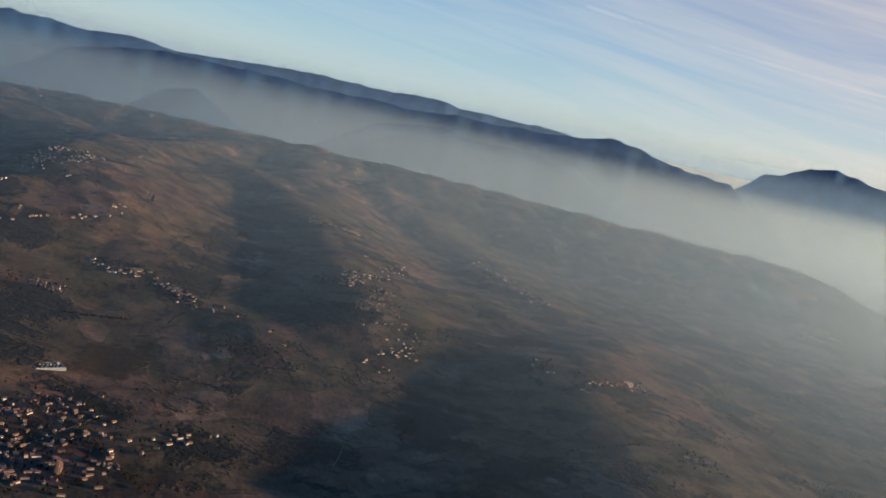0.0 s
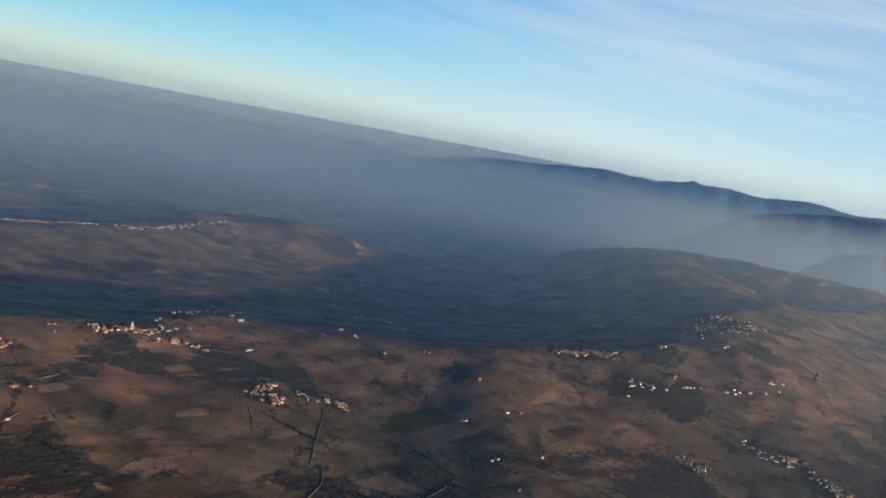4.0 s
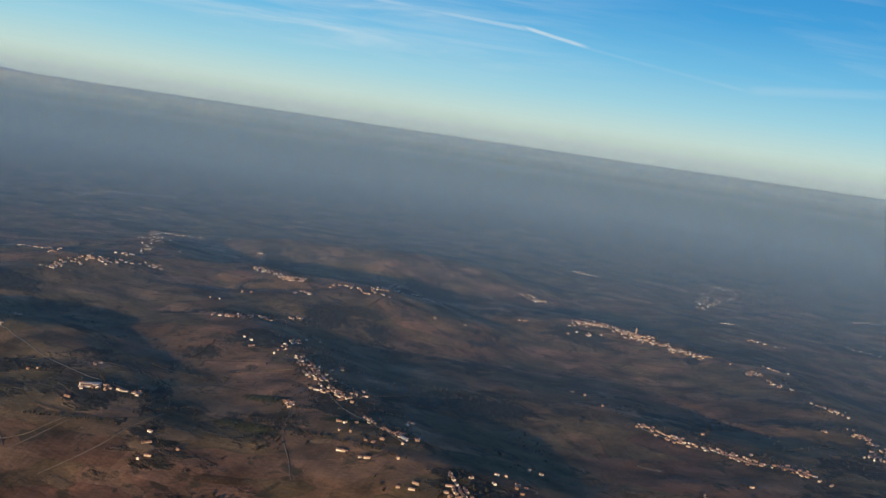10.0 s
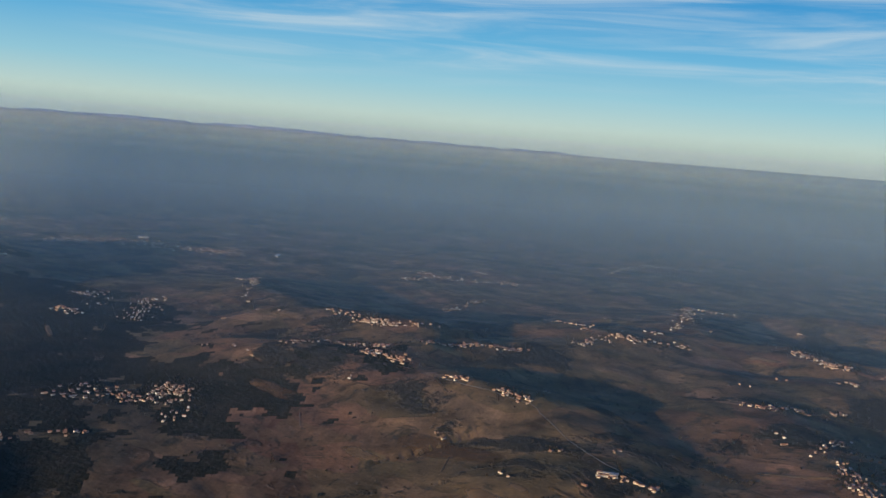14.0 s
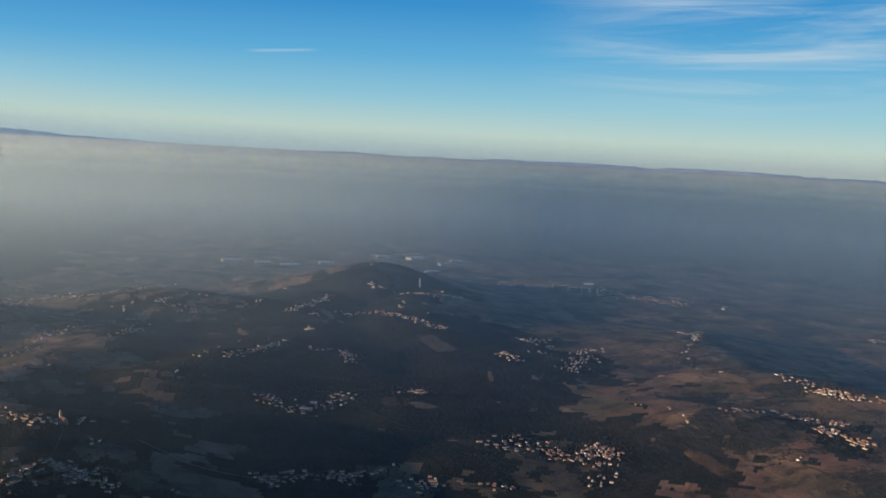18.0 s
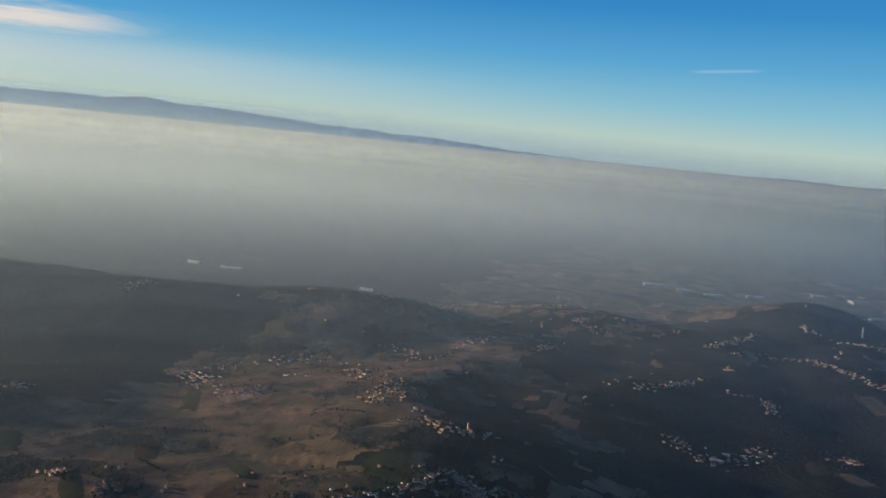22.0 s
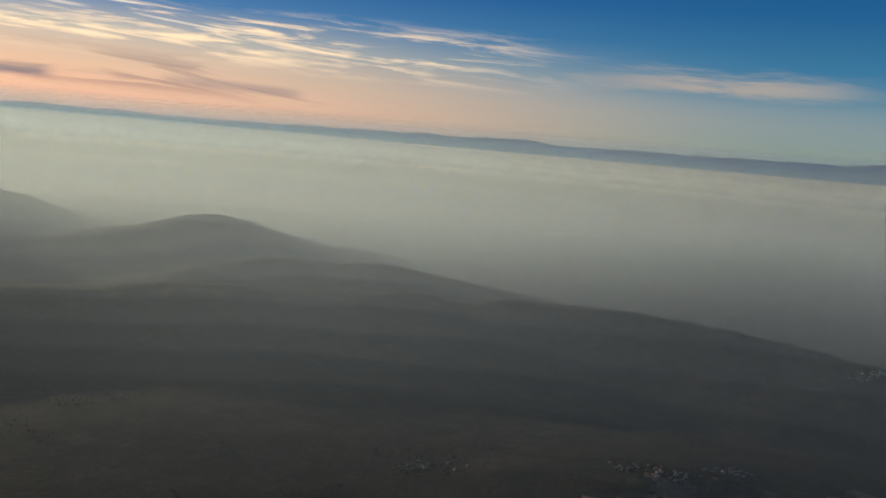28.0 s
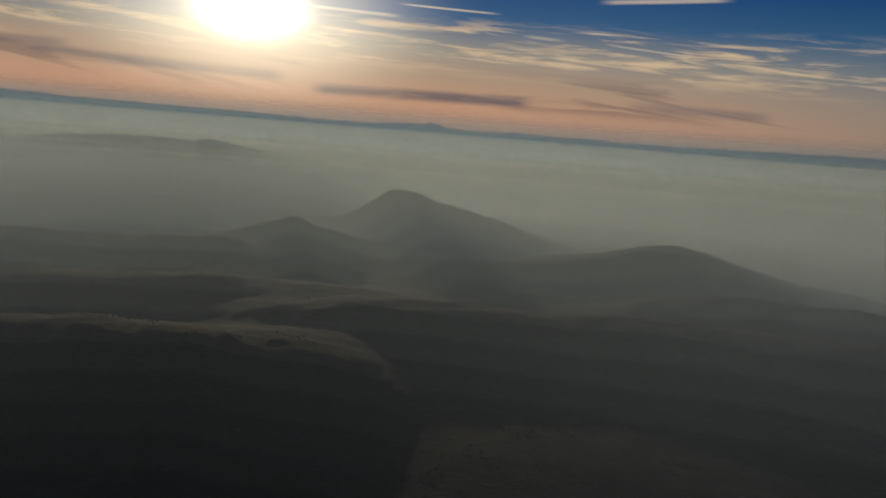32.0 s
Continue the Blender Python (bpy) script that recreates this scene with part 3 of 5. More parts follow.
# ---- materials of houses, trees and roads ----
def tinted(name, stops, rough, per_island=False, scale=0.8, spec=0.3):
    m = bpy.data.materials.new(name)
    m.use_nodes = True
    t = m.node_tree
    b = t.nodes["Principled BSDF"]
    b.inputs["Roughness"].default_value = rough
    b.inputs["Specular IOR Level"].default_value = spec
    if per_island:
        pick = t.nodes.new("ShaderNodeNewGeometry").outputs["Random Per Island"]
    else:
        pick = t.nodes.new("ShaderNodeObjectInfo").outputs["Random"]
    col = ramp(t, pick, stops)
    pos = t.nodes.new("ShaderNodeNewGeometry").outputs["Position"]
    n = noise_tex(t, pos, scale, 5, 0.65)
    col = mix_col(t, 1.0, col, ramp(t, n, [(0.3, (0.72, 0.7, 0.68)), (0.65, (1.1, 1.1, 1.1))]), "MULTIPLY")
    t.links.new(col, b.inputs["Base Color"])
    bump = t.nodes.new("ShaderNodeBump")
    bump.inputs["Strength"].default_value, bump.inputs["Distance"].default_value = 0.4, 0.1
    t.links.new(noise_tex(t, pos, scale * 5, 3, 0.6), bump.inputs["Height"])
    t.links.new(bump.outputs[0], b.inputs["Normal"])
    return m


PLASTER = [(0.0, (0.22, 0.135, 0.085)), (0.25, (0.34, 0.22, 0.14)), (0.5, (0.45, 0.32, 0.21)), (0.72, (0.56, 0.44, 0.31)), (0.86, (0.68, 0.57, 0.43)), (1.0, (0.78, 0.70, 0.56))]
TILES = [(0.0, (0.22, 0.10, 0.065)), (0.4, (0.30, 0.14, 0.09)), (0.7, (0.20, 0.12, 0.09)), (1.0, (0.36, 0.19, 0.12))]
# Plaster lightened a tenth so far walls keep their sunlit glint through haze.
LIT_PLASTER = [(p, tuple(min(0.84, 1.1 * c) for c in rgb)) for p, rgb in PLASTER]
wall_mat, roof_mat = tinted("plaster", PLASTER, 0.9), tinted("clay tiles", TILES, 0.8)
far_wall, far_roof = tinted("lightened plaster of far houses", LIT_PLASTER, 0.9, True), tinted("tiles of far houses", TILES, 0.8, True)
brick_mat = tinted("chimney brick", [(0, (0.25, 0.13, 0.09)), (1, (0.34, 0.2, 0.14))], 0.9)
shed_wall = tinted("pale shed cladding", [(0, (0.32, 0.29, 0.26)), (1, (0.40, 0.37, 0.33))], 0.7)
shed_roof = tinted("grey sheet roofing", [(0, (0.30, 0.28, 0.27)), (1, (0.42, 0.40, 0.38))], 0.5)
stone_mat = tinted("pale concrete", [(0, (0.38, 0.35, 0.31)), (1, (0.46, 0.43, 0.39))], 0.85)
track_mat = tinted("pale gravel track", [(0, (0.15, 0.11, 0.075)), (1, (0.20, 0.15, 0.105))], 0.95, scale=0.2)
asphalt = tinted("worn asphalt", [(0, (0.07, 0.066, 0.062)), (1, (0.10, 0.095, 0.09))], 0.9, scale=0.3)
twig_mat = tinted("bare winter trees", [(0.0, (0.024, 0.020, 0.015)), (0.45, (0.040, 0.031, 0.022)), (0.75, (0.054, 0.040, 0.028)), (0.8, (0.014, 0.020, 0.012)), (1.0, (0.022, 0.026, 0.015))], 1.0, True, 0.6, 0.03)

CUBE = np.array([(x, y, z) for z in (0, 1) for y in (-0.5, 0.5) for x in (-0.5, 0.5)], float)
CUBE_F = np.array([(0, 1, 5, 4), (1, 3, 7, 5), (3, 2, 6, 7), (2, 0, 4, 6), (4, 5, 7, 6), (0, 2, 3, 1)])


def block(bm, x0, x1, y0, y1, z0, z1):
    v = [bm.verts.new((x, y, z)) for z in (z0, z1) for y in (y0, y1) for x in (x0, x1)]
    for f in CUBE_F:
        bm.faces.new([v[i] for i in f])


def gable_body(bm, length, width, eaves, ridge_z, ox=0.0, oy=0.0, turn=False):
    """Walls of a gabled house, ridge along x (along y when turned)."""
    l, w = length / 2, width / 2
    pts = [(-l, -w, -1.6), (l, -w, -1.6), (l, w, -1.6), (-l, w, -1.6), (-l, -w, eaves), (l, -w, eaves), (l, w, eaves), (-l, w, eaves), (-l, 0, ridge_z), (l, 0, ridge_z)]
    v = [bm.verts.new((ox - y, oy + x, z) if turn else (ox + x, oy + y, z)) for x, y, z in pts]
    for f in ((0, 1, 5, 4), (2, 3, 7, 6), (1, 2, 6, 9, 5), (3, 0, 4, 8, 7), (3, 2, 1, 0)):
        bm.faces.new([v[i] for i in f])


def gable_roof(bm, length, width, eaves, ridge_z, ox=0.0, oy=0.0, turn=False, over=0.22, thick=0.13):
    l, w = length / 2 + over, width / 2 + over
    drop = (ridge_z - eaves) / (width / 2) * over
    for side in (-1, 1):
        pts = [(-l, side * w, eaves - drop), (l, side * w, eaves - drop), (l, 0, ridge_z), (-l, 0, ridge_z)]
        pts += [(x, y, z + thick) for x, y, z in pts]
        v = [bm.verts.new((ox - y, oy + x, z) if turn else (ox + x, oy + y, z)) for x, y, z in pts]
        for f in ((0, 1, 2, 3), (7, 6, 5, 4), (0, 4, 5, 1), (1, 5, 6, 2), (2, 6, 7, 3), (3, 7, 4, 0)):
            bm.faces.new([v[i] for i in f])


def part(name, bm, material, parent, label=""):
    me = bpy.data.meshes.new(name)
    bmesh.ops.recalc_face_normals(bm, faces=bm.faces)
    bm.to_mesh(me)
    bm.free()
    me.materials.append(material)
    ob = new(name, me)
    ob.parent = parent
    return tagged(ob, label) if label else ob


glass_mat = plain("dark window glass", (0.03, 0.035, 0.04), 0.15)
wood_mat = plain("brown painted wood", (0.12, 0.07, 0.04), 0.7)


def openings(top, length, width, eaves):
    """Windows and a front door on the long walls of the main wing."""
    rows = [0.3] if eaves < 0.95 else [0.2, 0.7] if eaves < 1.3 else [0.2, 0.65, 1.1]
    for side in (-1, 1):
        for z in rows:
            for x in (-0.3, 0.3):
                b = bmesh.new()
                y = side * (width / 2 + 0.012)
                block(b, x * length - 0.12, x * length + 0.12, y - 0.02, y + 0.02, z, z + 0.26)
                part("window", b, glass_mat, top)
    b = bmesh.new()
    block(b, -0.14, 0.14, -width / 2 - 0.03, -width / 2 + 0.02, -0.2, 0.5)
    part("door", b, wood_mat, top)


def make_house(name, shape, chimneys):
    """A house at the origin; shape: gabled wings (length, width, eaves, ridge, x, y, turned)."""
    q = 0.62
    shape = [(1.15 * q * l, q * w, 0.78 * q * e, 0.78 * q * r, 1.15 * q * x, q * y, turned) for l, w, e, r, x, y, turned in shape]
    chimneys = [(1.15 * q * x, q * y, 0.78 * q * z0, 0.78 * q * z1) for x, y, z0, z1 in chimneys]
    top = new(name)
    wall, roof = bmesh.new(), bmesh.new()
    for wing in shape:
        gable_body(wall, *wing)
        gable_roof(roof, *wing)
    part("wall", wall, wall_mat, top)
    part("roof", roof, roof_mat, top)
    openings(top, *shape[0][:3])
    for x, y, z0, z1 in chimneys:
        c = bmesh.new()
        block(c, x - 0.16, x + 0.16, y - 0.16, y + 0.16, z0, z1)
        block(c, x - 0.22, x + 0.22, y - 0.22, y + 0.22, z1, z1 + 0.08)
        part("chimney", c, brick_mat, top)
    return top


HOUSES = [
    (make_house("house", [(3.6, 2.8, 1.7, 2.5, 0, 0, False)], [(0.9, 0.5, 1.9, 2.9)]), "small plastered village house under a terracotta gable roof", 2.6),
    (make_house("house", [(4.6, 3.0, 2.2, 3.1, 0, 0, False)], [(-1.2, -0.5, 2.4, 3.5)]), "two-storey plastered village house under a clay tile roof", 3.3),
    (make_house("house", [(4.2, 2.8, 2.1, 2.9, 0, 0, False), (2.6, 2.4, 1.7, 2.4, 1.0, -1.6, True)], [(-0.9, 0.4, 2.3, 3.3)]), "plastered L-shaped village house with clay tile roofs", 3.5),
    (make_house("house", [(6.4, 2.6, 1.9, 2.7, 0, 0, False)], [(1.9, 0.4, 2.1, 3.0), (-1.7, 0.4, 2.1, 3.0)]), "long terraced row house with a clay tile roof", 4.5),
    (make_house("house", [(3.0, 3.0, 3.0, 3.7, 0, 0, False)], [(0.7, 0.5, 3.1, 4.1)]), "tall square plastered house with a shallow tile roof", 2.4),
]
taken = []          # places already built on
rng = random.Random(7)
HOUSE_LIMIT = 300
plots, waiting = {}, []
far_house_data = {}
tree_spots = []
first_use = set()


def put_house(x, y, turn, group, allow=True):
    k = rng.choice((0, 0, 1, 1, 2, 2, 3, 3, 4))
    size = 0.62 * HOUSES[k][2]
    cell = (int(x // 5), int(y // 5))
    near = [h for i in (-1, 0, 1) for j in (-1, 0, 1) for h in plots.get((cell[0] + i, cell[1] + j), ())]
    if any((x - a) ** 2 + (y - b) ** 2 < (0.5 * (size + s)) ** 2 for a, b, s in near):
        return
    plots.setdefault(cell, []).append((x, y, size))
    taken.append((x, y, size))
    waiting.append((x, y, turn, group, allow, k))


def build_houses():
    n_houses = 0
    zs = height(np.array([w[0] for w in waiting]), np.array([w[1] for w in waiting])) + 0.15
    for (x, y, turn, group, allow, k), z in zip(waiting, zs):
        proto, label, size = HOUSES[k]
        if allow and n_houses < HOUSE_LIMIT:
            n_houses += 1
            m = pose(x, y, float(z), 0, 0, turn)
            if k in first_use:
                ob = copy_thing(proto, m)
            else:
                first_use.add(k)
                ob = proto
                ob.matrix_basis = m
            tagged(ob, label, "house", group)
        else:
            far_house_data.setdefault(group, []).append((x, y, float(z), turn, k))


def village(group, count, spread, line, near=True, trees=2.0):
    """Houses strewn along a line of points, thicker on its middle, with gardens and trees among them."""
    pts = [Vector(p) for p in line]
    count = count if near else int(1.5 * count)
    lengths = [(b - a).length for a, b in zip(pts[:-1], pts[1:])]
    total = sum(lengths)
    hearts = [rng.random() for _ in range(max(1, count // 22))]
    for i in range(count):
        s = rng.random() * total
        if spread < 15 and rng.random() < 0.6:
            s = min(max(rng.gauss(rng.choice(hearts), 0.07) * total, 0), total * 0.999)
        for (a, b), l in zip(zip(pts[:-1], pts[1:]), lengths):
            if s <= l:
                break
            s -= l
        d = (b - a).normalized()
        off = rng.gauss(0, spread * 0.55)
        p = a + d * s + Vector((-d.y, d.x)) * (round(off / 4.4) * 4.4 + rng.gauss(0, 0.5))
        turn = math.degrees(math.atan2(d.y, d.x)) + rng.choice((0, 0, 0, 0, 90)) + rng.gauss(0, 8)
        put_house(p.x, p.y, turn, group, near)
        for _ in range(int(trees + 1 + rng.random())):
            tree_spots.append((p.x + rng.gauss(0, spread * 0.5 + 6), p.y + rng.gauss(0, spread * 0.5 + 6) + 2.5))


def farms(group, count, r0, r1, seed):
    """Single farmsteads on the rises, one to three houses each."""
    r, rn = random.Random(seed), np.random.RandomState(seed)
    a, d = rn.uniform(0, 2 * np.pi, 4 * count), r0 * (r1 / r0) ** rn.uniform(0, 1, 4 * count)
    x, y = HUB[0] + d * np.cos(a), HUB[1] + d * np.sin(a)
    rise = height(x, y) - 0.25 * (height(x + 40, y) + height(x - 40, y) + height(x, y + 40) + height(x, y - 40))
    for k in np.flatnonzero((rise > 0.8) & (y > -250))[:count]:
        n = r.choice((1, 1, 1, 2, 2, 3, 3, 5, 9, 14))
        if d[k] < 1150:
            n = min(n, 2)
        wide, turn = 3 + 0.7 * n, r.uniform(0, 180)
        for _ in range(n):
            put_house(x[k] + r.gauss(0, wide), y[k] + r.gauss(0, 0.5 * wide), turn + r.choice((0, 90)) + r.gauss(0, 10), group, False)
        for _ in range(3):
            tree_spots.append((x[k] + r.gauss(0, 6), y[k] + r.gauss(0, 6)))


# villages; the nearest come first
G, T, F = "houses of the hill villages", "houses of the valley town", "houses of the far villages"
village(G, 26, 6.9, [(437, 699), (465, 717)], True, 1)
village(G, 86, 8.05, [(552, 727), (582, 727), (592, 713), (641, 734)], True, 2)
village(G, 19, 6.9, [(616, 697), (643, 676)], True, 1)
village(G, 16, 8.05, [(679, 790), (729, 799), (853, 886)], True, 1)
village(G, 72, 9.2, [(616, 577), (647, 593), (622, 555), (614, 567)], True, 2)
village(G, 33, 6.9, [(650, 570), (666, 550), (682, 533)], True, 2)
village(G, 48, 8.05, [(528, 367), (573, 387), (563, 360)], True, 3)
village(G, 19, 6.9, [(454, 345), (473, 352)], True, 1)
village(T, 87, 30, [(554, 261), (584, 231), (621, 209), (619, 170)], True, 2)
village(T, 87, 33, [(512, 235), (538, 206), (583, 186), (637, 159)], True, 2)
village(T, 75, 30, [(480, 203), (528, 182), (541, 151), (562, 123)], True, 2)
village(T, 75, 30, [(520, 308), (530, 261), (533, 219), (546, 179)], True, 2)
village(T, 50, 27, [(471, 260), (491, 220), (539, 161)], True, 2)
village(T, 17, 9, [(576, 117), (611, 111), (640, 78)], True, 1)
village(G, 115, 6.9, [(-138, 926), (-107, 877), (-76, 832), (-58, 822)], True, 2)
village(G, 33, 3.45, [(-42, 794), (-11, 760), (11, 747)], True, 1)
village(G, 14, 6.9, [(-98, 785), (-78, 799)], True, 1)
village(G, 21, 6.9, [(-156, 914), (-166, 1022), (-143, 1036)], True, 1)
village(G, 43, 5.75, [(52, 705), (69, 672), (85, 655)], True, 1)
village(G, 52, 8.05, [(-274, 1015), (-247, 1021), (-225, 1056)], True, 1)
village(G, 12, 6.9, [(-210, 1087), (-200, 1104)], True, 1)
village(G, 33, 4.6, [(-245, 729), (-233, 740), (-205, 746)], True, 1)
village(G, 48, 5.75, [(-425, 821), (-403, 824), (-380, 822)], True, 1)
village(G, 21, 3.45, [(-495, 814), (-451, 819)], True, 0)
village(G, 81, 6.9, [(-555, 64), (-591, 101), (-619, 126), (-657, 141)], True, 3)
village(G, 81, 11.5, [(-647, 144), (-622, 172), (-613, 193)], True, 4)
village(G, 57, 5.75, [(-791, 89), (-733, 116), (-725, 133), (-756, 170)], True, 1)
village(G, 19, 5.75, [(-873, 55), (-812, 72)], True, 1)
village(F, 80, 5.75, [(187, 977), (231, 938), (263, 929), (284, 909), (336, 912)], False, 1)
village(F, 20, 6.9, [(347, 889), (304, 918)], False, 1)
village(F, 56, 9.2, [(405, 1064), (417, 1035), (400, 980), (437, 1036)], False, 1)
village(F, 44, 6.9, [(402, 912), (433, 920), (430, 849), (442, 800)], False, 1)
village(F, 24, 5.75, [(460, 780), (472, 764)], False, 1)
village(F, 28, 4.6, [(380, 1171), (414, 1131)], False, 1)
village(F, 28, 6.9, [(330, 1311), (367, 1234)], False, 1)
village(F, 160, 10.35, [(88, 1428), (144, 1438), (188, 1387), (241, 1365), (282, 1331)], False, 1)
village(F, 100, 11.5, [(759, 1378), (876, 1348), (967, 1288), (1213, 1352)], False, 1)
village(F, 32, 11.5, [(699, 1372), (680, 1575), (599, 1689)], False, 1)
village(F, 24, 11.5, [(1787, 1942), (1781, 1778), (1738, 1612)], False, 1)
village(F, 32, 11.5, [(1091, 974), (1207, 996), (1310, 1041)], False, 1)
village(F, 32, 9.2, [(997, 827), (1039, 779), (1149, 782)], False, 1)
village(F, 36, 13.8, [(1641, 1376), (1743, 1258), (1723, 1076)], False, 1)
village(F, 32, 16.1, [(889, 2370), (914, 2264)], False, 1)
village(F, 36, 16.1, [(315, 1949), (420, 2266), (394, 2386)], False, 1)
village(F, 28, 16.1, [(920, 2043), (1031, 2004), (1073, 1915)], False, 1)
village(F, 68, 9.2, [(996, 515), (1011, 492), (1032, 486), (1036, 454)], False, 2)
village(F, 68, 16.1, [(1204, 440), (1364, 478), (1397, 436), (1298, 415)], False, 2)
village(F, 24, 9.2, [(993, 415), (1000, 401), (1150, 285)], False, 1)
village(F, 36, 8.05, [(892, 310), (883, 277)], False, 1)
village(F, 28, 9.2, [(981, 286), (965, 250), (975, 228)], False, 1)
village(F, 60, 6.9, [(970, 218), (959, 187), (920, 157)], False, 1)
village(F, 56, 11.5, [(1456, 103), (1457, 59), (1475, 28)], False, 1)
village(F, 52, 13.8, [(1093, 23), (1207, -21), (1375, -69)], False, 1)
village(F, 36, 13.8, [(1002, 21), (1009, -12), (1112, -31)], False, 1)
village(F, 48, 16.1, [(1628, -181), (1515, -220), (1421, -244), (1331, -266)], False, 1)
village(F, 32, 23, [(989, -40), (911, -66), (869, -13)], False, 1)
village(F, 28, 9.2, [(900, -241), (935, -287), (963, -323)], False, 1)
village(F, 16, 11.5, [(741, -294), (743, -319)], False, 1)
village(F, 80, 9.2, [(-343, 1313), (-287, 1265), (-258, 1268)], False, 1)
village(F, 88, 11.5, [(-231, 1258), (-187, 1289), (-161, 1263), (-162, 1532), (-210, 1576)], False, 1)
village(F, 16, 6.9, [(-251, 1187), (-231, 1213)], False, 1)
village(F, 28, 13.8, [(-4, 1710), (39, 1676)], False, 1)
village(F, 28, 18.4, [(62, 2135), (104, 2153)], False, 1)
village(F, 40, 18.4, [(323, 1998), (380, 2383), (425, 2293)], False, 1)
village(F, 32, 18.4, [(645, 2122), (813, 2312), (928, 2336)], False, 1)
village(F, 36, 13.8, [(540, 1752), (629, 1656), (732, 1569)], False, 1)
village(F, 80, 9.2, [(-797, 916), (-718, 906), (-677, 923), (-650, 944)], False, 1)
village(F, 52, 9.2, [(-695, 765), (-674, 826), (-608, 849)], False, 1)
village(F, 48, 9.2, [(-614, 813), (-582, 816), (-550, 826)], False, 1)
village(F, 60, 5.75, [(-598, 891), (-568, 952), (-527, 1003)], False, 1)
village(F, 52, 10.35, [(-510, 1081), (-510, 1144), (-483, 1168), (-432, 1227)], False, 1)
village(F, 32, 9.2, [(-872, 1229), (-911, 1297), (-933, 1385)], False, 1)
village(F, 36, 8.05, [(-985, 913), (-1026, 955), (-1218, 1109)], False, 1)
village(F, 60, 13.8, [(-509, 1285), (-557, 1422), (-701, 1687), (-485, 1672)], False, 1)
village(F, 40, 16.1, [(-1163, 1406), (-1148, 1467), (-1015, 1598)], False, 1)
village(F, 40, 16.1, [(-1057, 1960), (-1124, 2216), (-977, 2306)], False, 1)
village(F, 60, 16.1, [(-711, 510), (-709, 560), (-656, 587), (-662, 631)], False, 2)
village(F, 52, 13.8, [(-588, 574), (-639, 613), (-687, 621)], False, 3)
village(F, 80, 10.35, [(-658, 298), (-673, 338), (-664, 380), (-674, 422)], False, 3)
village(F, 28, 9.2, [(-639, 412), (-617, 494), (-603, 501)], False, 1)
village(F, 48, 16.1, [(-891, 337), (-834, 357), (-849, 384), (-903, 438)], False, 3)
village(F, 20, 9.2, [(-910, 492), (-895, 520)], False, 1)
village(F, 44, 8.05, [(-1029, 311), (-1058, 355), (-1103, 394)], False, 1)
village(F, 28, 10.35, [(-1070, 420), (-1078, 462), (-1010, 464)], False, 1)
village(F, 60, 8.05, [(-1301, 423), (-1333, 463), (-1432, 519)], False, 1)
village(F, 72, 9.2, [(-1317, 504), (-1307, 563), (-1256, 601), (-1170, 642)], False, 1)
village(F, 44, 8.05, [(-1510, 603), (-1456, 611), (-1412, 687), (-1428, 762)], False, 1)
village(F, 40, 11.5, [(-1377, 250), (-1324, 268), (-1322, 297)], False, 1)
village(F, 36, 9.2, [(-1123, 180), (-1266, 219), (-1298, 231)], False, 1)
village(F, 52, 18.4, [(-959, 733), (-1081, 812), (-1071, 843)], False, 2)
village(F, 28, 13.8, [(-1134, 748), (-1157, 804), (-1022, 707)], False, 2)
village(F, 260, 46, [(-1851, 1001), (-1746, 1143), (-1589, 1192), (-1514, 1281)], False, 1)
village(F, 200, 46, [(-1315, 14), (-1696, 55), (-1456, 164), (-1824, 266)], False, 1)
village(F, 60, 46, [(-2374, 901), (-2356, 989), (-2130, 1034)], False, 1)
village(F, 40, 13.8, [(-1127, 12), (-1035, 66), (-1151, 87), (-1216, 126)], False, 1)
village(F, 32, 13.8, [(-861, -100), (-862, -77)], False, 1)
village(F, 40, 13.8, [(-994, -107), (-1032, -52), (-914, 26)], False, 1)
village(F, 44, 11.5, [(-812, 57), (-832, 32), (-893, 56)], False, 2)
village(F, 32, 16.1, [(-933, -191), (-892, -148)], False, 1)
village(F, 32, 13.8, [(-717, -339), (-682, -301), (-784, -287)], False, 1)
village(F, 16, 9.2, [(-542, -93), (-550, -74)], False, 1)
village(F, 12, 9.2, [(-571, -141), (-559, -126)], False, 1)
village(F, 12, 9.2, [(-576, -225), (-580, -212)], False, 1)
village(F, 28, 11.5, [(-1118, -357), (-1151, -348), (-1170, -340)], False, 1)
village(F, 10, 11.5, [(-523, -310), (-534, -286), (-573, -281)], False, 1)
village(F, 14, 13.8, [(-519, -471), (-564, -441), (-566, -407)], False, 1)
village(F, 14, 13.8, [(-639, -362), (-666, -347), (-697, -313)], False, 1)
village(F, 20, 16.1, [(-932, -191), (-978, -128), (-1029, -64)], False, 1)
village(F, 14, 16.1, [(-885, -158), (-855, -88), (-947, -53)], False, 1)
farms(F, 760, 520, 3000, 5)
build_houses()


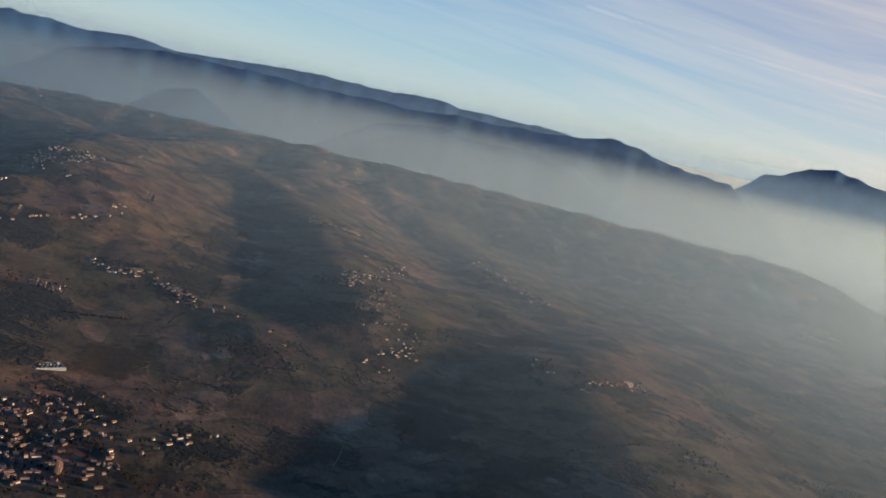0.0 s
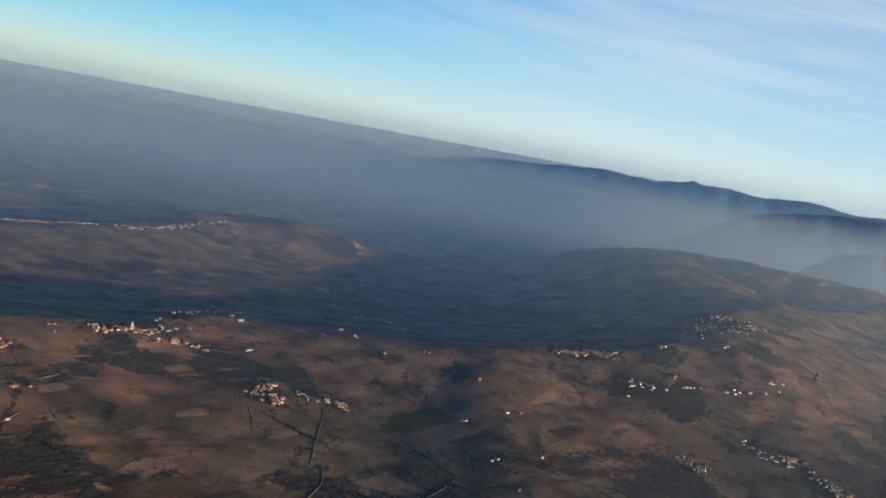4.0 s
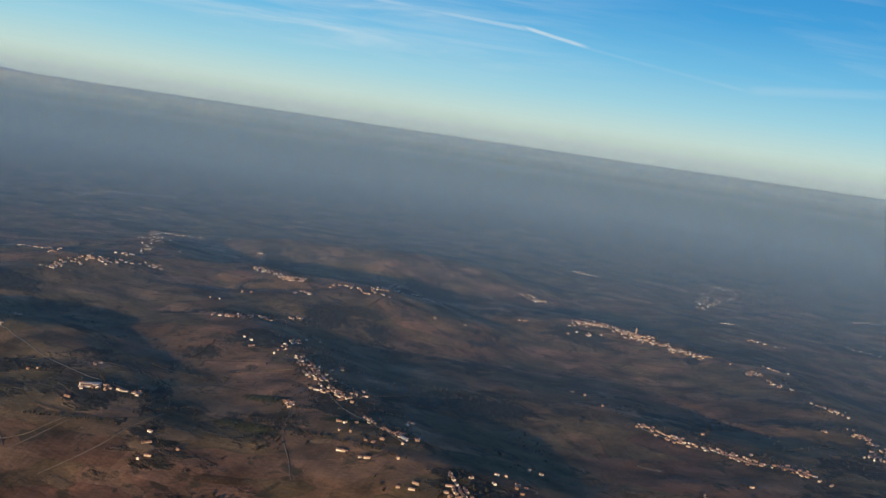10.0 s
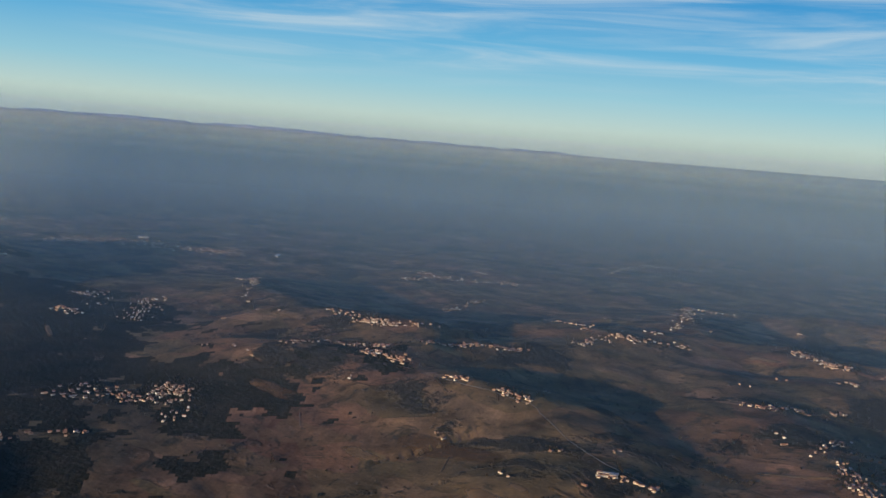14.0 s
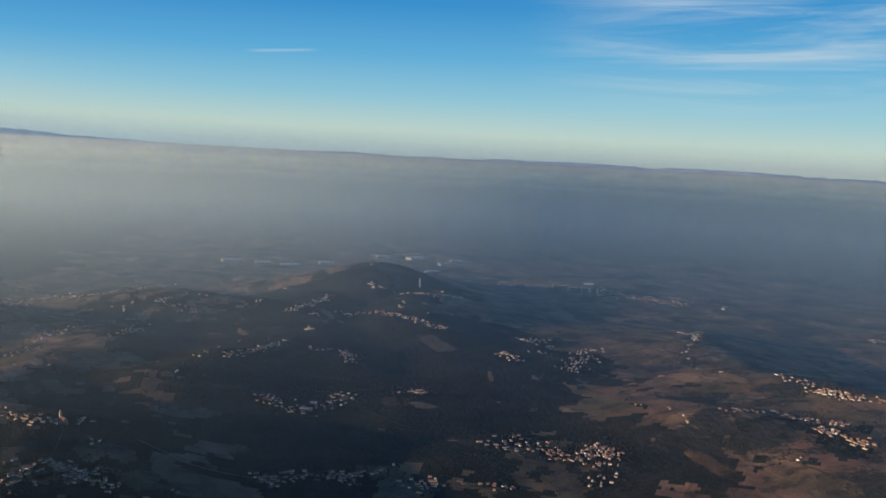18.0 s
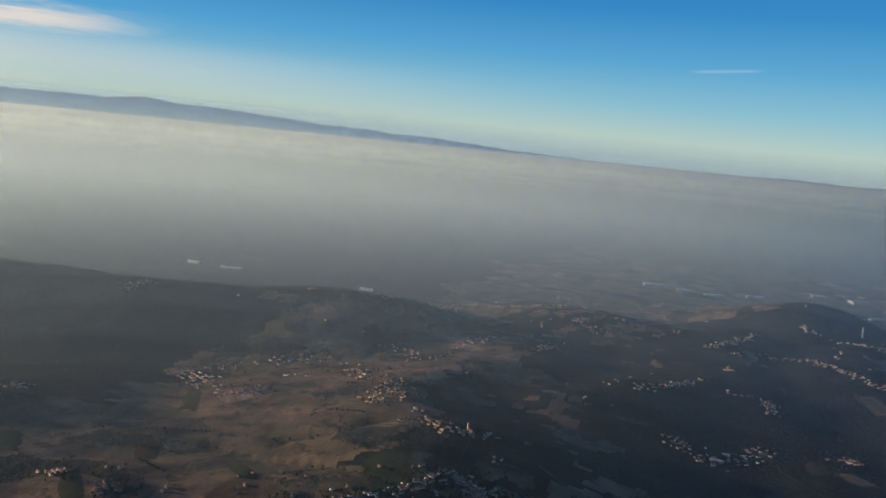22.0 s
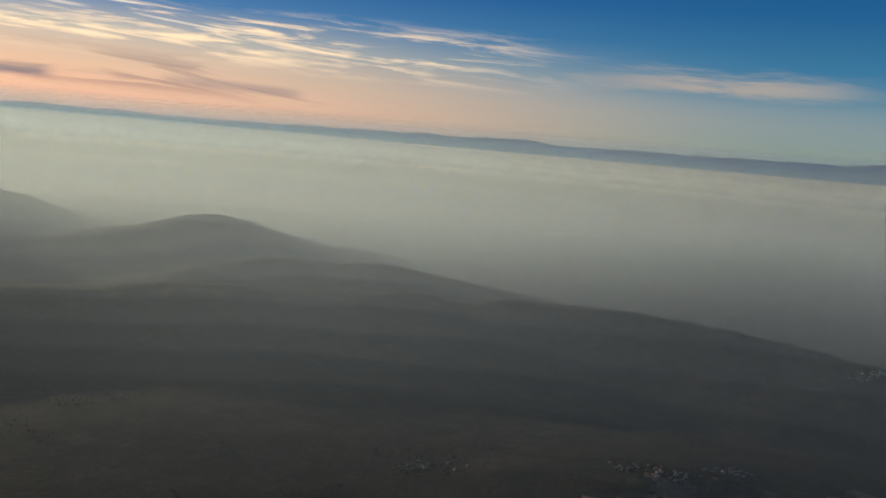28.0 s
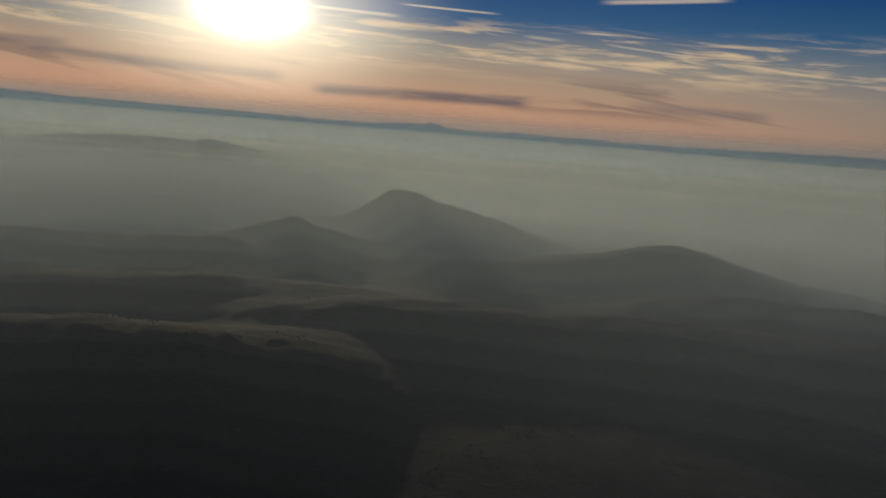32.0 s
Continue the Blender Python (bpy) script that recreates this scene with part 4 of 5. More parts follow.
# ---- houses too many or too far to count, joined by area ----
def far_houses(group, rows):
    co, faces, index = [], [], []
    base = 0
    for x, y, z, turn, k in rows:
        l, w, e, r = ((3.6, 2.8, 1.7, 2.5), (4.6, 3.0, 2.2, 3.1), (4.6, 3.4, 2.1, 3.0), (6.4, 2.6, 1.9, 2.7), (3.0, 3.0, 3.0, 3.7))[k]
        c, s = math.cos(radians(turn)), math.sin(radians(turn))
        l, w, e, r, o = 0.36 * l, 0.31 * w, 0.5 * e, 0.5 * r, 0.13
        body = [(-l, -w, -1.5), (l, -w, -1.5), (l, w, -1.5), (-l, w, -1.5), (-l, -w, e), (l, -w, e), (l, w, e), (-l, w, e), (-l, 0, r), (l, 0, r)]
        lid = [(-l - o, -w - o, e - 0.1), (l + o, -w - o, e - 0.1), (l + o, 0, r + 0.12), (-l - o, 0, r + 0.12), (l + o, w + o, e - 0.1), (-l - o, w + o, e - 0.1), (-l - o, 0, r + 0.02), (l + o, 0, r + 0.02)]
        co += [(x + c * px - s * py, y + s * px + c * py, z + pz) for px, py, pz in body + lid]
        for f, m in (((0, 1, 5, 4), 0), ((2, 3, 7, 6), 0), ((1, 2, 6, 5), 0), ((3, 0, 4, 7), 0), ((5, 6, 9, 9), 0), ((7, 4, 8, 8), 0), ((10, 11, 12, 13), 1), ((14, 15, 13, 12), 1), ((11, 10, 16, 17), 1), ((15, 14, 17, 16), 1)):
            if f[2] == f[3]:
                f = (f[0], f[1], f[2])
            faces.append([base + i for i in f])
            index.append(m)
        base += 18
    me = bpy.data.meshes.new("village_houses")
    me.from_pydata(co, [], faces)
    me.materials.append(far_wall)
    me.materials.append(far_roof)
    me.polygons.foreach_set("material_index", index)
    tagged(new("village_houses", me), "scattered pale houses with clay tile roofs in " + group.split(" of ")[1], "houses", kind="stuff")


for group, rows in far_house_data.items():
    far_houses(group, rows)


# ---- roads, tracks and fields lying on the land ----
def drape(x, y, lift):
    return height(x, y) + lift


def road(width, line, material):
    width *= 0.26 if material is asphalt else 0.36
    pts = np.array(line, float)
    seg = np.hypot(*np.diff(pts, axis=0).T)
    s = np.concatenate([[0], np.cumsum(seg)])
    q = np.arange(0, s[-1] + 3, 3.0)
    x, y = np.interp(q, s, pts[:, 0]), np.interp(q, s, pts[:, 1])
    for _ in range(6):
        x[1:-1], y[1:-1] = (x[:-2] + 2 * x[1:-1] + x[2:]) / 4, (y[:-2] + 2 * y[1:-1] + y[2:]) / 4
    x, y = x + 1.6 * soft_noise(q / 25, q * 0, 21), y + 1.6 * soft_noise(q / 25, q * 0, 22)
    dx, dy = np.gradient(x), np.gradient(y)
    n = np.hypot(dx, dy) + 1e-6
    rows = [np.stack([x - k * dy / n * width / 2, y + k * dx / n * width / 2, drape(x, y, 0.45 - 0.5 * (abs(k) > 1))], -1) for k in (-1.4, -1, 1, 1.4)]
    co, m = np.concatenate(rows), len(q)
    i, j = np.meshgrid(np.arange(3), np.arange(m - 1), indexing="ij")
    a = (i * m + j).ravel()
    me = mesh_from("road", co, np.stack([a, a + 1, a + m + 1, a + m], -1), [material], smooth_faces=True)
    tagged(new("road", me), "narrow asphalt lane along the ridge" if material is asphalt else "pale gravel farm track across the fields", "road", "lanes and tracks", kind="structure")


def field_material(name, stops, stripe):
    m = tinted(name, stops, 1.0, scale=0.09, spec=0.05)
    t = m.node_tree
    b = t.nodes["Principled BSDF"]
    old = b.inputs["Base Color"].links[0].from_socket
    pos = t.nodes.new("ShaderNodeNewGeometry").outputs["Position"]
    fine_n = noise_tex(t, mapped(t, pos, rot=(0, 0, 30), scale=(0.25, 1.4, 0.2)), 1.0, 4, 0.6)
    col = mix_col(t, 1.0, old, ramp(t, fine_n, [(0.35, (1 - stripe,) * 3), (0.65, (1 + stripe,) * 3)]), "MULTIPLY")
    t.links.new(col, b.inputs["Base Color"])
    # ragged, weedy margins let the plain ground through
    inner = t.nodes.new("ShaderNodeAttribute")
    inner.attribute_name = "inner"
    weeds = noise_tex(t, pos, 0.16, 5, 0.65)
    t.links.new(smooth(t, math_node(t, "MULTIPLY_ADD", weeds, 0.9, inner.outputs["Fac"]), 0.5, 0.95, 0.0, 0.8), b.inputs["Alpha"])
    return m


stubble = field_material("stubble", [(0, (0.17, 0.112, 0.064)), (1, (0.26, 0.165, 0.093))], 0.25)
ploughed = field_material("ploughed earth", [(0, (0.10, 0.062, 0.036)), (1, (0.14, 0.085, 0.048))], 0.25)
pasture = field_material("winter pasture", [(0, (0.060, 0.064, 0.030)), (1, (0.080, 0.075, 0.036))], 0.12)
FIELD_WORDS = {"stubble": "pale tan stubble field on the slope", "ploughed earth": "freshly ploughed red-brown field", "winter pasture": "dull green winter pasture"}


def field(material, x, y, a, b, turn):
    """A field about 2a by 2b with an uneven outline."""
    r = random.Random(int(x * 13 + y))
    n, m = max(6, int(a / 3)), max(5, int(b / 3))
    n, m = min(n, 40), min(m, 24)
    u, v = np.meshgrid(np.linspace(-1, 1, n), np.linspace(-1, 1, m), indexing="ij")
    k1, k2, k3 = r.uniform(-0.3, 0.3), r.uniform(-0.3, 0.3), r.uniform(0.2, 0.5)
    px = a * (u * np.sqrt(1 - k3 * v * v) + k1 * v * v) + 0.18 * a * soft_noise(u * 2 + x, v * 2, 31)
    py = b * (v * np.sqrt(1 - k3 * u * u) + k2 * u) + 0.3 * b * soft_noise(u * 2.5 + y, v * 2, 32)
    c, s = math.cos(radians(turn)), math.sin(radians(turn))
    gx, gy = x + c * px - s * py, y + s * px + c * py
    rim = np.maximum(abs(u), abs(v)) > 0.999
    gz = drape(gx, gy, 0.0) + np.where(rim, -0.2, 0.3)
    co = np.stack([gx, gy, gz], -1).reshape(-1, 3)
    i, j = np.meshgrid(np.arange(n - 1), np.arange(m - 1), indexing="ij")
    q = (i * m + j).ravel()
    me = mesh_from("field", co, np.stack([q, q + m, q + m + 1, q + 1], -1), [material], smooth_faces=True)
    me.attributes.new("inner", "FLOAT", "POINT").data.foreach_set("value", (1 - np.maximum(abs(u), abs(v))).ravel().astype(np.float32))
    tagged(new("field", me), FIELD_WORDS[material.name], "field", "fields on the slopes", kind="structure")


road(1.1, [(461, 699), (452, 663), (442, 613), (437, 582)], track_mat)
road(1, [(435, 692), (391, 672), (401, 656)], track_mat)
road(1.1, [(386, 662), (348, 649), (315, 638), (290, 631), (260, 606), (248, 574)], track_mat)
road(1, [(368, 568), (388, 582), (417, 595)], track_mat)
road(0.9, [(457, 644), (477, 653)], track_mat)
road(0.9, [(504, 681), (496, 656)], track_mat)
road(1.4, [(677, 532), (680, 485), (666, 428), (654, 387)], track_mat)
road(1.1, [(649, 384), (606, 379), (574, 372), (542, 361)], track_mat)
road(0.9, [(580, 457), (558, 436), (514, 416), (471, 411)], track_mat)
road(1, [(783, -35), (774, -53), (759, -66)], track_mat)
road(0.9, [(596, 562), (568, 525)], track_mat)
road(0.8, [(661, 538), (624, 508), (572, 462)], track_mat)
road(1, [(-91, 781), (-77, 724), (-60, 691), (-45, 660)], track_mat)
road(0.9, [(-135, 757), (-131, 798)], track_mat)
road(1.2, [(-231, 624), (-219, 674)], track_mat)
road(1.2, [(-194, 605), (-177, 657), (-169, 719)], track_mat)
road(1, [(-257, 646), (-236, 628)], track_mat)
road(1, [(-277, 594), (-265, 633)], track_mat)
road(1, [(-84, 746), (-85, 801)], track_mat)
road(1.2, [(-273, 606), (-232, 646), (-223, 677)], track_mat)
road(0.9, [(-261, 653), (-238, 630)], track_mat)
road(0.9, [(-349, 668), (-367, 697)], track_mat)
road(0.9, [(-532, 670), (-507, 653)], track_mat)
road(1.2, [(-719, 205), (-702, 224), (-675, 246), (-668, 264), (-661, 299), (-680, 363)], track_mat)
road(1.6, [(501, 215), (530, 190), (554, 185), (581, 173), (632, 157)], asphalt)
road(1.4, [(530, 252), (563, 225), (606, 207)], asphalt)
road(1.6, [(-143, 934), (-100, 859), (-64, 810), (-17, 763), (14, 738)], asphalt)
road(1.4, [(548, 720), (591, 712), (620, 688), (665, 662)], asphalt)
road(1.2, [(-489, 808), (-414, 815), (-376, 818), (-280, 762), (-206, 746)], asphalt)
road(1.4, [(626, -7), (675, -11)], track_mat)
road(1.3, [(-553, 65), (-589, 101), (-657, 141), (-722, 147), (-782, 92)], asphalt)
road(1.2, [(187, 964), (242, 928), (334, 907)], asphalt)
field(stubble, 461, 631, 22, 9, 9)
field(stubble, 587, 647, 18, 10, 1)
field(stubble, 768, 606, 12, 7, -12)
field(stubble, 540, 567, 22, 8, -3)
field(stubble, 238, 637, 22, 8, -1)
field(stubble, 209, 800, 40, 14, 6)
field(stubble, 1212, 1233, 40, 22, 2)
field(stubble, 1103, 1087, 30, 12, -5)
field(ploughed, 199, 599, 40, 20, 2)
field(stubble, 505, 686, 26, 4, -13)
field(stubble, 334, 798, 26, 12, -18)
field(stubble, -139, 684, 22, 9, 17)
field(stubble, -155, 660, 14, 9, -14)
field(stubble, -47, 724, 10, 8, -13)
field(stubble, -288, 649, 24, 9, -15)
field(stubble, -244, 685, 18, 4, -7)
field(ploughed, -7, 726, 14, 10, -9)
field(ploughed, -90, 647, 22, 8, 10)
field(stubble, -275, 672, 14, 5, -18)
field(pasture, -108, 732, 30, 12, -8)
field(pasture, -256, 608, 22, 12, -18)
field(stubble, -178, 602, 14, 7, -17)
field(stubble, -150, 867, 36, 5, 18)
field(pasture, -41, 768, 24, 10, -5)
field(stubble, -425, 654, 24, 10, 4)
field(stubble, -287, 645, 26, 11, -20)
field(stubble, -807, 865, 36, 12, 0)
field(stubble, -1000, 1372, 50, 18, -16)
field(ploughed, -602, 688, 40, 12, 5)
field(stubble, -354, 1249, 26, 8, 6)
field(pasture, -117, 796, 26, 10, 4)
field(stubble, -293, 799, 8, 3, 12)
field(pasture, -760, 1155, 40, 20, -5)
field(ploughed, -375, 705, 60, 18, 6)
field(stubble, 892, 137, 22, 12, -8)
field(stubble, 878, 92, 26, 8, 19)
field(stubble, 749, 393, 18, 14, 19)
field(stubble, 762, 607, 22, 12, -1)
field(ploughed, 622, 243, 20, 12, 18)
field(ploughed, 822, 388, 30, 12, -10)
field(stubble, 1039, 391, 26, 8, 5)
field(ploughed, 744, 187, 50, 30, -5)
field(pasture, 573, 337, 26, 14, -7)
field(pasture, 715, 481, 40, 24, -17)
field(stubble, 595, 514, 26, 10, -3)
field(stubble, 749, 394, 16, 10, -18)
field(stubble, 764, 610, 14, 8, 12)
field(stubble, 589, 637, 22, 7, -12)
field(stubble, 540, 565, 18, 7, -19)
field(ploughed, 451, 477, 40, 18, -10)
field(stubble, 1105, 1091, 34, 10, -19)
field(stubble, -938, 239, 14, 12, -8)
field(pasture, -630, 95, 60, 26, 8)
field(stubble, -1116, 603, 50, 22, 3)
field(stubble, -1340, 730, 16, 12, -2)
field(ploughed, -860, 468, 28, 14, -3)
field(stubble, -950, 620, 34, 5, -17)
field(ploughed, -908, 298, 10, 40, 3)
field(stubble, -843, 499, 22, 16, 16)
field(ploughed, -642, 136, 36, 10, 7)
field(stubble, -886, 423, 20, 8, -3)
field(stubble, 192, 802, 24, 7, -9)
field(stubble, 216, 1283, 30, 5, -4)
field(stubble, -286, 1704, 26, 10, 7)
field(stubble, -139, 690, 22, 12, -6)
field(stubble, -45, 724, 10, 6, -2)
field(stubble, -7, 719, 12, 9, 16)
field(stubble, 207, 803, 24, 7, 7)
field(stubble, 196, 864, 16, 5, -7)
field(stubble, -367, 3543, 200, 50, -3)
field(stubble, 328, 3381, 200, 40, 16)
field(stubble, 850, 3206, 160, 30, 4)
field(stubble, -260, 3486, 200, 40, 7)
field(stubble, 847, 3078, 130, 24, 1)
field(stubble, -1079, 2282, 90, 30, -5)
field(stubble, -621, 3172, 120, 30, 11)

field(pasture, -637, -295, 50, 16, 20)
field(pasture, -630, -209, 46, 14, 30)
field(stubble, -746, -177, 60, 14, 10)
field(pasture, -556, -208, 40, 12, 35)
field(ploughed, -653, -104, 40, 12, 20)
field(pasture, -616, -13, 34, 10, 25)
field(pasture, -546, -110, 36, 10, 30)
field(stubble, -567, -262, 40, 12, 25)
field(pasture, -825, -137, 50, 12, 15)
field(ploughed, -712, -269, 50, 14, 20)

# ---- single landmarks ----
def landmark(name, label, category, x, y, turn=0, sink=0.0, group=""):
    top = new(name)
    top.matrix_basis = pose(x, y, height_at(x, y) - sink, 0, 0, turn)
    return tagged(top, label, category, group)


def shed(x, y, length, width, h, turn, label="long pale industrial shed with a low grey roof"):
    length, width, h = 0.75 * length, 0.75 * width, 0.75 * h
    top = landmark("warehouse", label, "warehouse", x, y, turn, 0, "sheds of the plain")
    w, r = bmesh.new(), bmesh.new()
    gable_body(w, length, width, h, h * 1.12)
    gable_roof(r, length, width, h, h * 1.12, over=0.4, thick=0.3)
    part("wall", w, shed_wall, top)
    part("roof", r, shed_roof, top)


for args in ((-2158, 439, 62, 26, 8, 100), (-2136, 510, 48, 20, 6, 95), (-2112, 570, 60, 18, 5, 100), (-2166, 670, 50, 20, 7, 95), (-2263, 930, 60, 34, 8, 110), (-2161, 986, 70, 26, 7, 105), (-2038, 903, 54, 12, 5, 110), (-2300, 850, 50, 24, 7, 100), (-2220, 1030, 44, 20, 6, 100),
             (-1724, -501, 40, 12, 6, 70), (-1698, -415, 60, 12, 4, 80), (-1648, -135, 36, 10, 5, 75), (-1786, 1195, 30, 14, 5, 60), (-1464, 1328, 34, 8, 4, 130), (-843, 371, 15, 4, 2.6, 75), (-865, 384, 9, 4, 2.4, 75)):
    shed(*args)
shed(736, 746, 11, 3.2, 2.2, 8, "low pale farm shed with a grey roof")
shed(682, 667, 10, 2.6, 1.6, 5, "low pale farm shed with a grey roof")
shed(10, 746, 8, 3, 2.2, -40, "low pale farm shed with a grey roof")
shed(510, 218, 9, 6, 4.2, 20, "large square public building in the town")
shed(490, 221, 10, 5, 3.6, 15, "large square public building in the town")


def winery(x, y):
    top = landmark("winery", "cream stepped winery terraces on the ridge end", "winery", x, y, 35)
    for k, (ox, oy, l, w, h) in enumerate(((0, 0, 9, 3.2, 2.0), (-3, -2.8, 8, 2.2, 1.4), (4.4, -2.2, 5.5, 2.6, 1.7), (-6, 0.6, 3.6, 3.6, 2.3), (6.3, 2, 4.4, 2.5, 1.5))):
        b, r = bmesh.new(), bmesh.new()
        gable_body(b, l, w, h, h * 1.2, ox, oy)
        gable_roof(r, l, w, h, h * 1.2, ox, oy)
        part("wing", b, wall_mat, top)
        part("roof", r, roof_mat if k % 2 else shed_roof, top)
    t = bmesh.new()
    block(t, -9, 8, -4.8, -4.4, -3, 0.8)
    block(t, 7.6, 8, -4.8, 1.4, -3, 0.6)
    part("terrace_wall", t, stone_mat, top)


winery(-243, 739)


def church(x, y, turn, tall, label):
    top = landmark("church", label, "church", x, y, turn)
    n, r, b, c, s = bmesh.new(), bmesh.new(), bmesh.new(), bmesh.new(), bmesh.new()
    gable_body(n, 8.5, 4.0, 3.4, 4.8)
    gable_roof(r, 8.5, 4.0, 3.4, 4.8)
    block(b, -5.9, -4.1, -0.9, 0.9, -1.5, tall)
    block(c, -6.05, -3.95, -1.05, 1.05, tall, tall + 0.25)
    bmesh.ops.create_cone(s, cap_ends=True, segments=4, radius1=1.35, radius2=0.05, depth=1.8, matrix=Matrix.Translation((-5, 0, tall + 1.15)) @ Matrix.Rotation(radians(45), 4, "Z"))
    part("nave", n, wall_mat, top)
    part("roof", r, roof_mat, top)
    tower = part("bell_tower", b, wall_mat, top)
    part("cornice", c, stone_mat, tower)
    part("spire", s, roof_mat, tower, "tiled pyramid spire")


church(-732, 146, 30, 8.5, "yellow plastered church with a square bell tower on the ridge")
church(190, 1394, -45, 11, "pale church with a tall bell tower in the ridge village")
church(535, 153, 10, 9.5, "pale town church with a slim bell tower")
church(589, 725, 60, 7, "small village church with a bell tower among houses")


def water_tower(x, y):
    top = landmark("lookout_tower", "slender pale concrete tower on a wooded hill", "tower", x, y, 0, 1)
    shaft, cabin, cap, mast = bmesh.new(), bmesh.new(), bmesh.new(), bmesh.new()
    bmesh.ops.create_cone(shaft, cap_ends=True, segments=14, radius1=1.5, radius2=1.0, depth=14, matrix=Matrix.Translation((0, 0, 7)))
    bmesh.ops.create_cone(cabin, cap_ends=True, segments=14, radius1=1.2, radius2=1.9, depth=1.8, matrix=Matrix.Translation((0, 0, 14.8)))
    bmesh.ops.create_cone(cap, cap_ends=True, segments=14, radius1=2.0, radius2=1.6, depth=0.5, matrix=Matrix.Translation((0, 0, 15.9)))
    bmesh.ops.create_cone(mast, cap_ends=True, segments=6, radius1=0.16, radius2=0.08, depth=3, matrix=Matrix.Translation((0, 0, 17.6)))
    part("shaft", shaft, stone_mat, top)
    part("cabin", cabin, shed_wall, top)
    part("roof", cap, shed_roof, top)
    part("antenna", mast, shed_roof, top)


water_tower(-1485, 695)


def cemetery(x, y):
    top = landmark("cemetery", "walled cemetery with pale burial vaults beside a field", "cemetery", x, y, -52)
    for x0, x1, y0, y1, h in ((-11, 11, -7, -6.5, 1.4), (-11, 11, 6.5, 7, 0.9), (-11, -10.5, -6.5, 6.5, 0.9), (10.5, 11, -6.5, 6.5, 0.9)):
        w = bmesh.new()
        block(w, x0, x1, y0, y1, -2, h)
        part("wall", w, stone_mat, top)
    for k in range(14):
        v = bmesh.new()
        vx, vy = -8.5 + 2.8 * (k % 7), -3.6 + 6 * (k // 7)
        block(v, vx - 0.7, vx + 0.7, vy - 0.5, vy + 0.5, -2, 0.8 + 0.25 * (k % 3))
        part("vault", v, stone_mat, top)
    c = bmesh.new()
    gable_body(c, 2.6, 2.0, 2.0, 2.8, 8.6, 4.4)
    part("chapel", c, shed_wall, top)


cemetery(695, 219)

# Flat mirror sheets added to stand in for sun glints on the far land.
glint_mat = plain("mirror glint sheet", (0.02, 0.03, 0.03), 0.04)


def pond(x, y, a, b, turn):
    bm = bmesh.new()
    z = height_at(x, y) + 0.8
    for k in range(22):
        t = 2 * math.pi * k / 22
        r = 1 + 0.15 * math.sin(3 * t + x)
        px, py = a * r * math.cos(t), b * r * math.sin(t)
        c, s = math.cos(radians(turn)), math.sin(radians(turn))
        bm.verts.new((x + c * px - s * py, y + s * px + c * py, z))
    bm.faces.new(bm.verts)
    me = bpy.data.meshes.new("pond")
    bm.to_mesh(me)
    bm.free()
    me.materials.append(glint_mat)
    tagged(new("pond", me), "small flat mirror sheet added for a far sun glint", "pond", "ponds", kind="structure")


for args in ((-272, -2858, 26, 9, 0), (-28, -2018, 6, 4, 0), (6, -1673, 5, 3, 0), (-204, -1086, 3, 2, 0), (-64, -744, 3, 1.5, 0)):
    pond(*args)


# ---- bare winter trees: woods in the gullies and on rough ground, hedgerows, gardens ----
OCTA = np.array([(1, 0, 0), (-1, 0, 0), (0, 1, 0), (0, -1, 0), (0, 0, 1), (0, 0, -1)], float)
OCTA_F = np.array([(0, 2, 4), (2, 1, 4), (1, 3, 4), (3, 0, 4), (2, 0, 5), (1, 2, 5), (3, 1, 5), (0, 3, 5)])


def tree_shape(seed):
    r = np.random.RandomState(seed)
    co, fa = [], []
    ring = np.array([(math.cos(a), math.sin(a)) for a in (0, 2.1, 4.2)])
    co.append(np.concatenate([np.c_[ring * 0.09, np.full(3, -0.25)], np.c_[ring * 0.04, np.full(3, 0.6)]]))
    fa.append(np.array([(0, 1, 4), (0, 4, 3), (1, 2, 5), (1, 5, 4), (2, 0, 3), (2, 3, 5)]))
    n = 6
    for _ in range(3):
        c = np.array([r.uniform(-0.2, 0.2), r.uniform(-0.2, 0.2), r.uniform(0.42, 0.8)])
        size = np.array([r.uniform(0.2, 0.36), r.uniform(0.2, 0.36), r.uniform(0.22, 0.38)])
        co.append(OCTA * size * r.uniform(0.7, 1.2, (6, 1)) + c)
        fa.append(OCTA_F + n)
        n += 6
    return np.concatenate(co), np.concatenate(fa)


SHAPES = [tree_shape(k) for k in range(8)]


def woodland(label, spots, seed):
    r = np.random.RandomState(seed)
    spots = np.asarray(spots, float)
    z = height(spots[:, 0], spots[:, 1])
    co, fa, base = [], [], 0
    kind = r.randint(0, len(SHAPES), len(spots))
    for k, (v, f) in enumerate(SHAPES):
        p = spots[kind == k]
        if not len(p):
            continue
        zz = z[kind == k]
        h = r.uniform(1.2, 2.8, len(p))
        a = r.uniform(0, 6.28, len(p))
        c, s = np.cos(a)[:, None], np.sin(a)[:, None]
        wide = (h * r.uniform(0.9, 1.5, len(p)))[:, None]
        x = p[:, :1] + wide * (c * v[None, :, 0] - s * v[None, :, 1])
        y = p[:, 1:2] + wide * (s * v[None, :, 0] + c * v[None, :, 1])
        co.append(np.stack([x, y, zz[:, None] + h[:, None] * v[None, :, 2]], -1).reshape(-1, 3))
        fa.append((f[None] + (base + np.arange(len(p)) * len(v))[:, None, None]).reshape(-1, 3))
        base += len(p) * len(v)
    me = mesh_from("woodland", np.concatenate(co), np.concatenate(fa), [twig_mat])
    tagged(new("woodland", me), label, "trees", kind="stuff")


rs = np.random.RandomState(3)


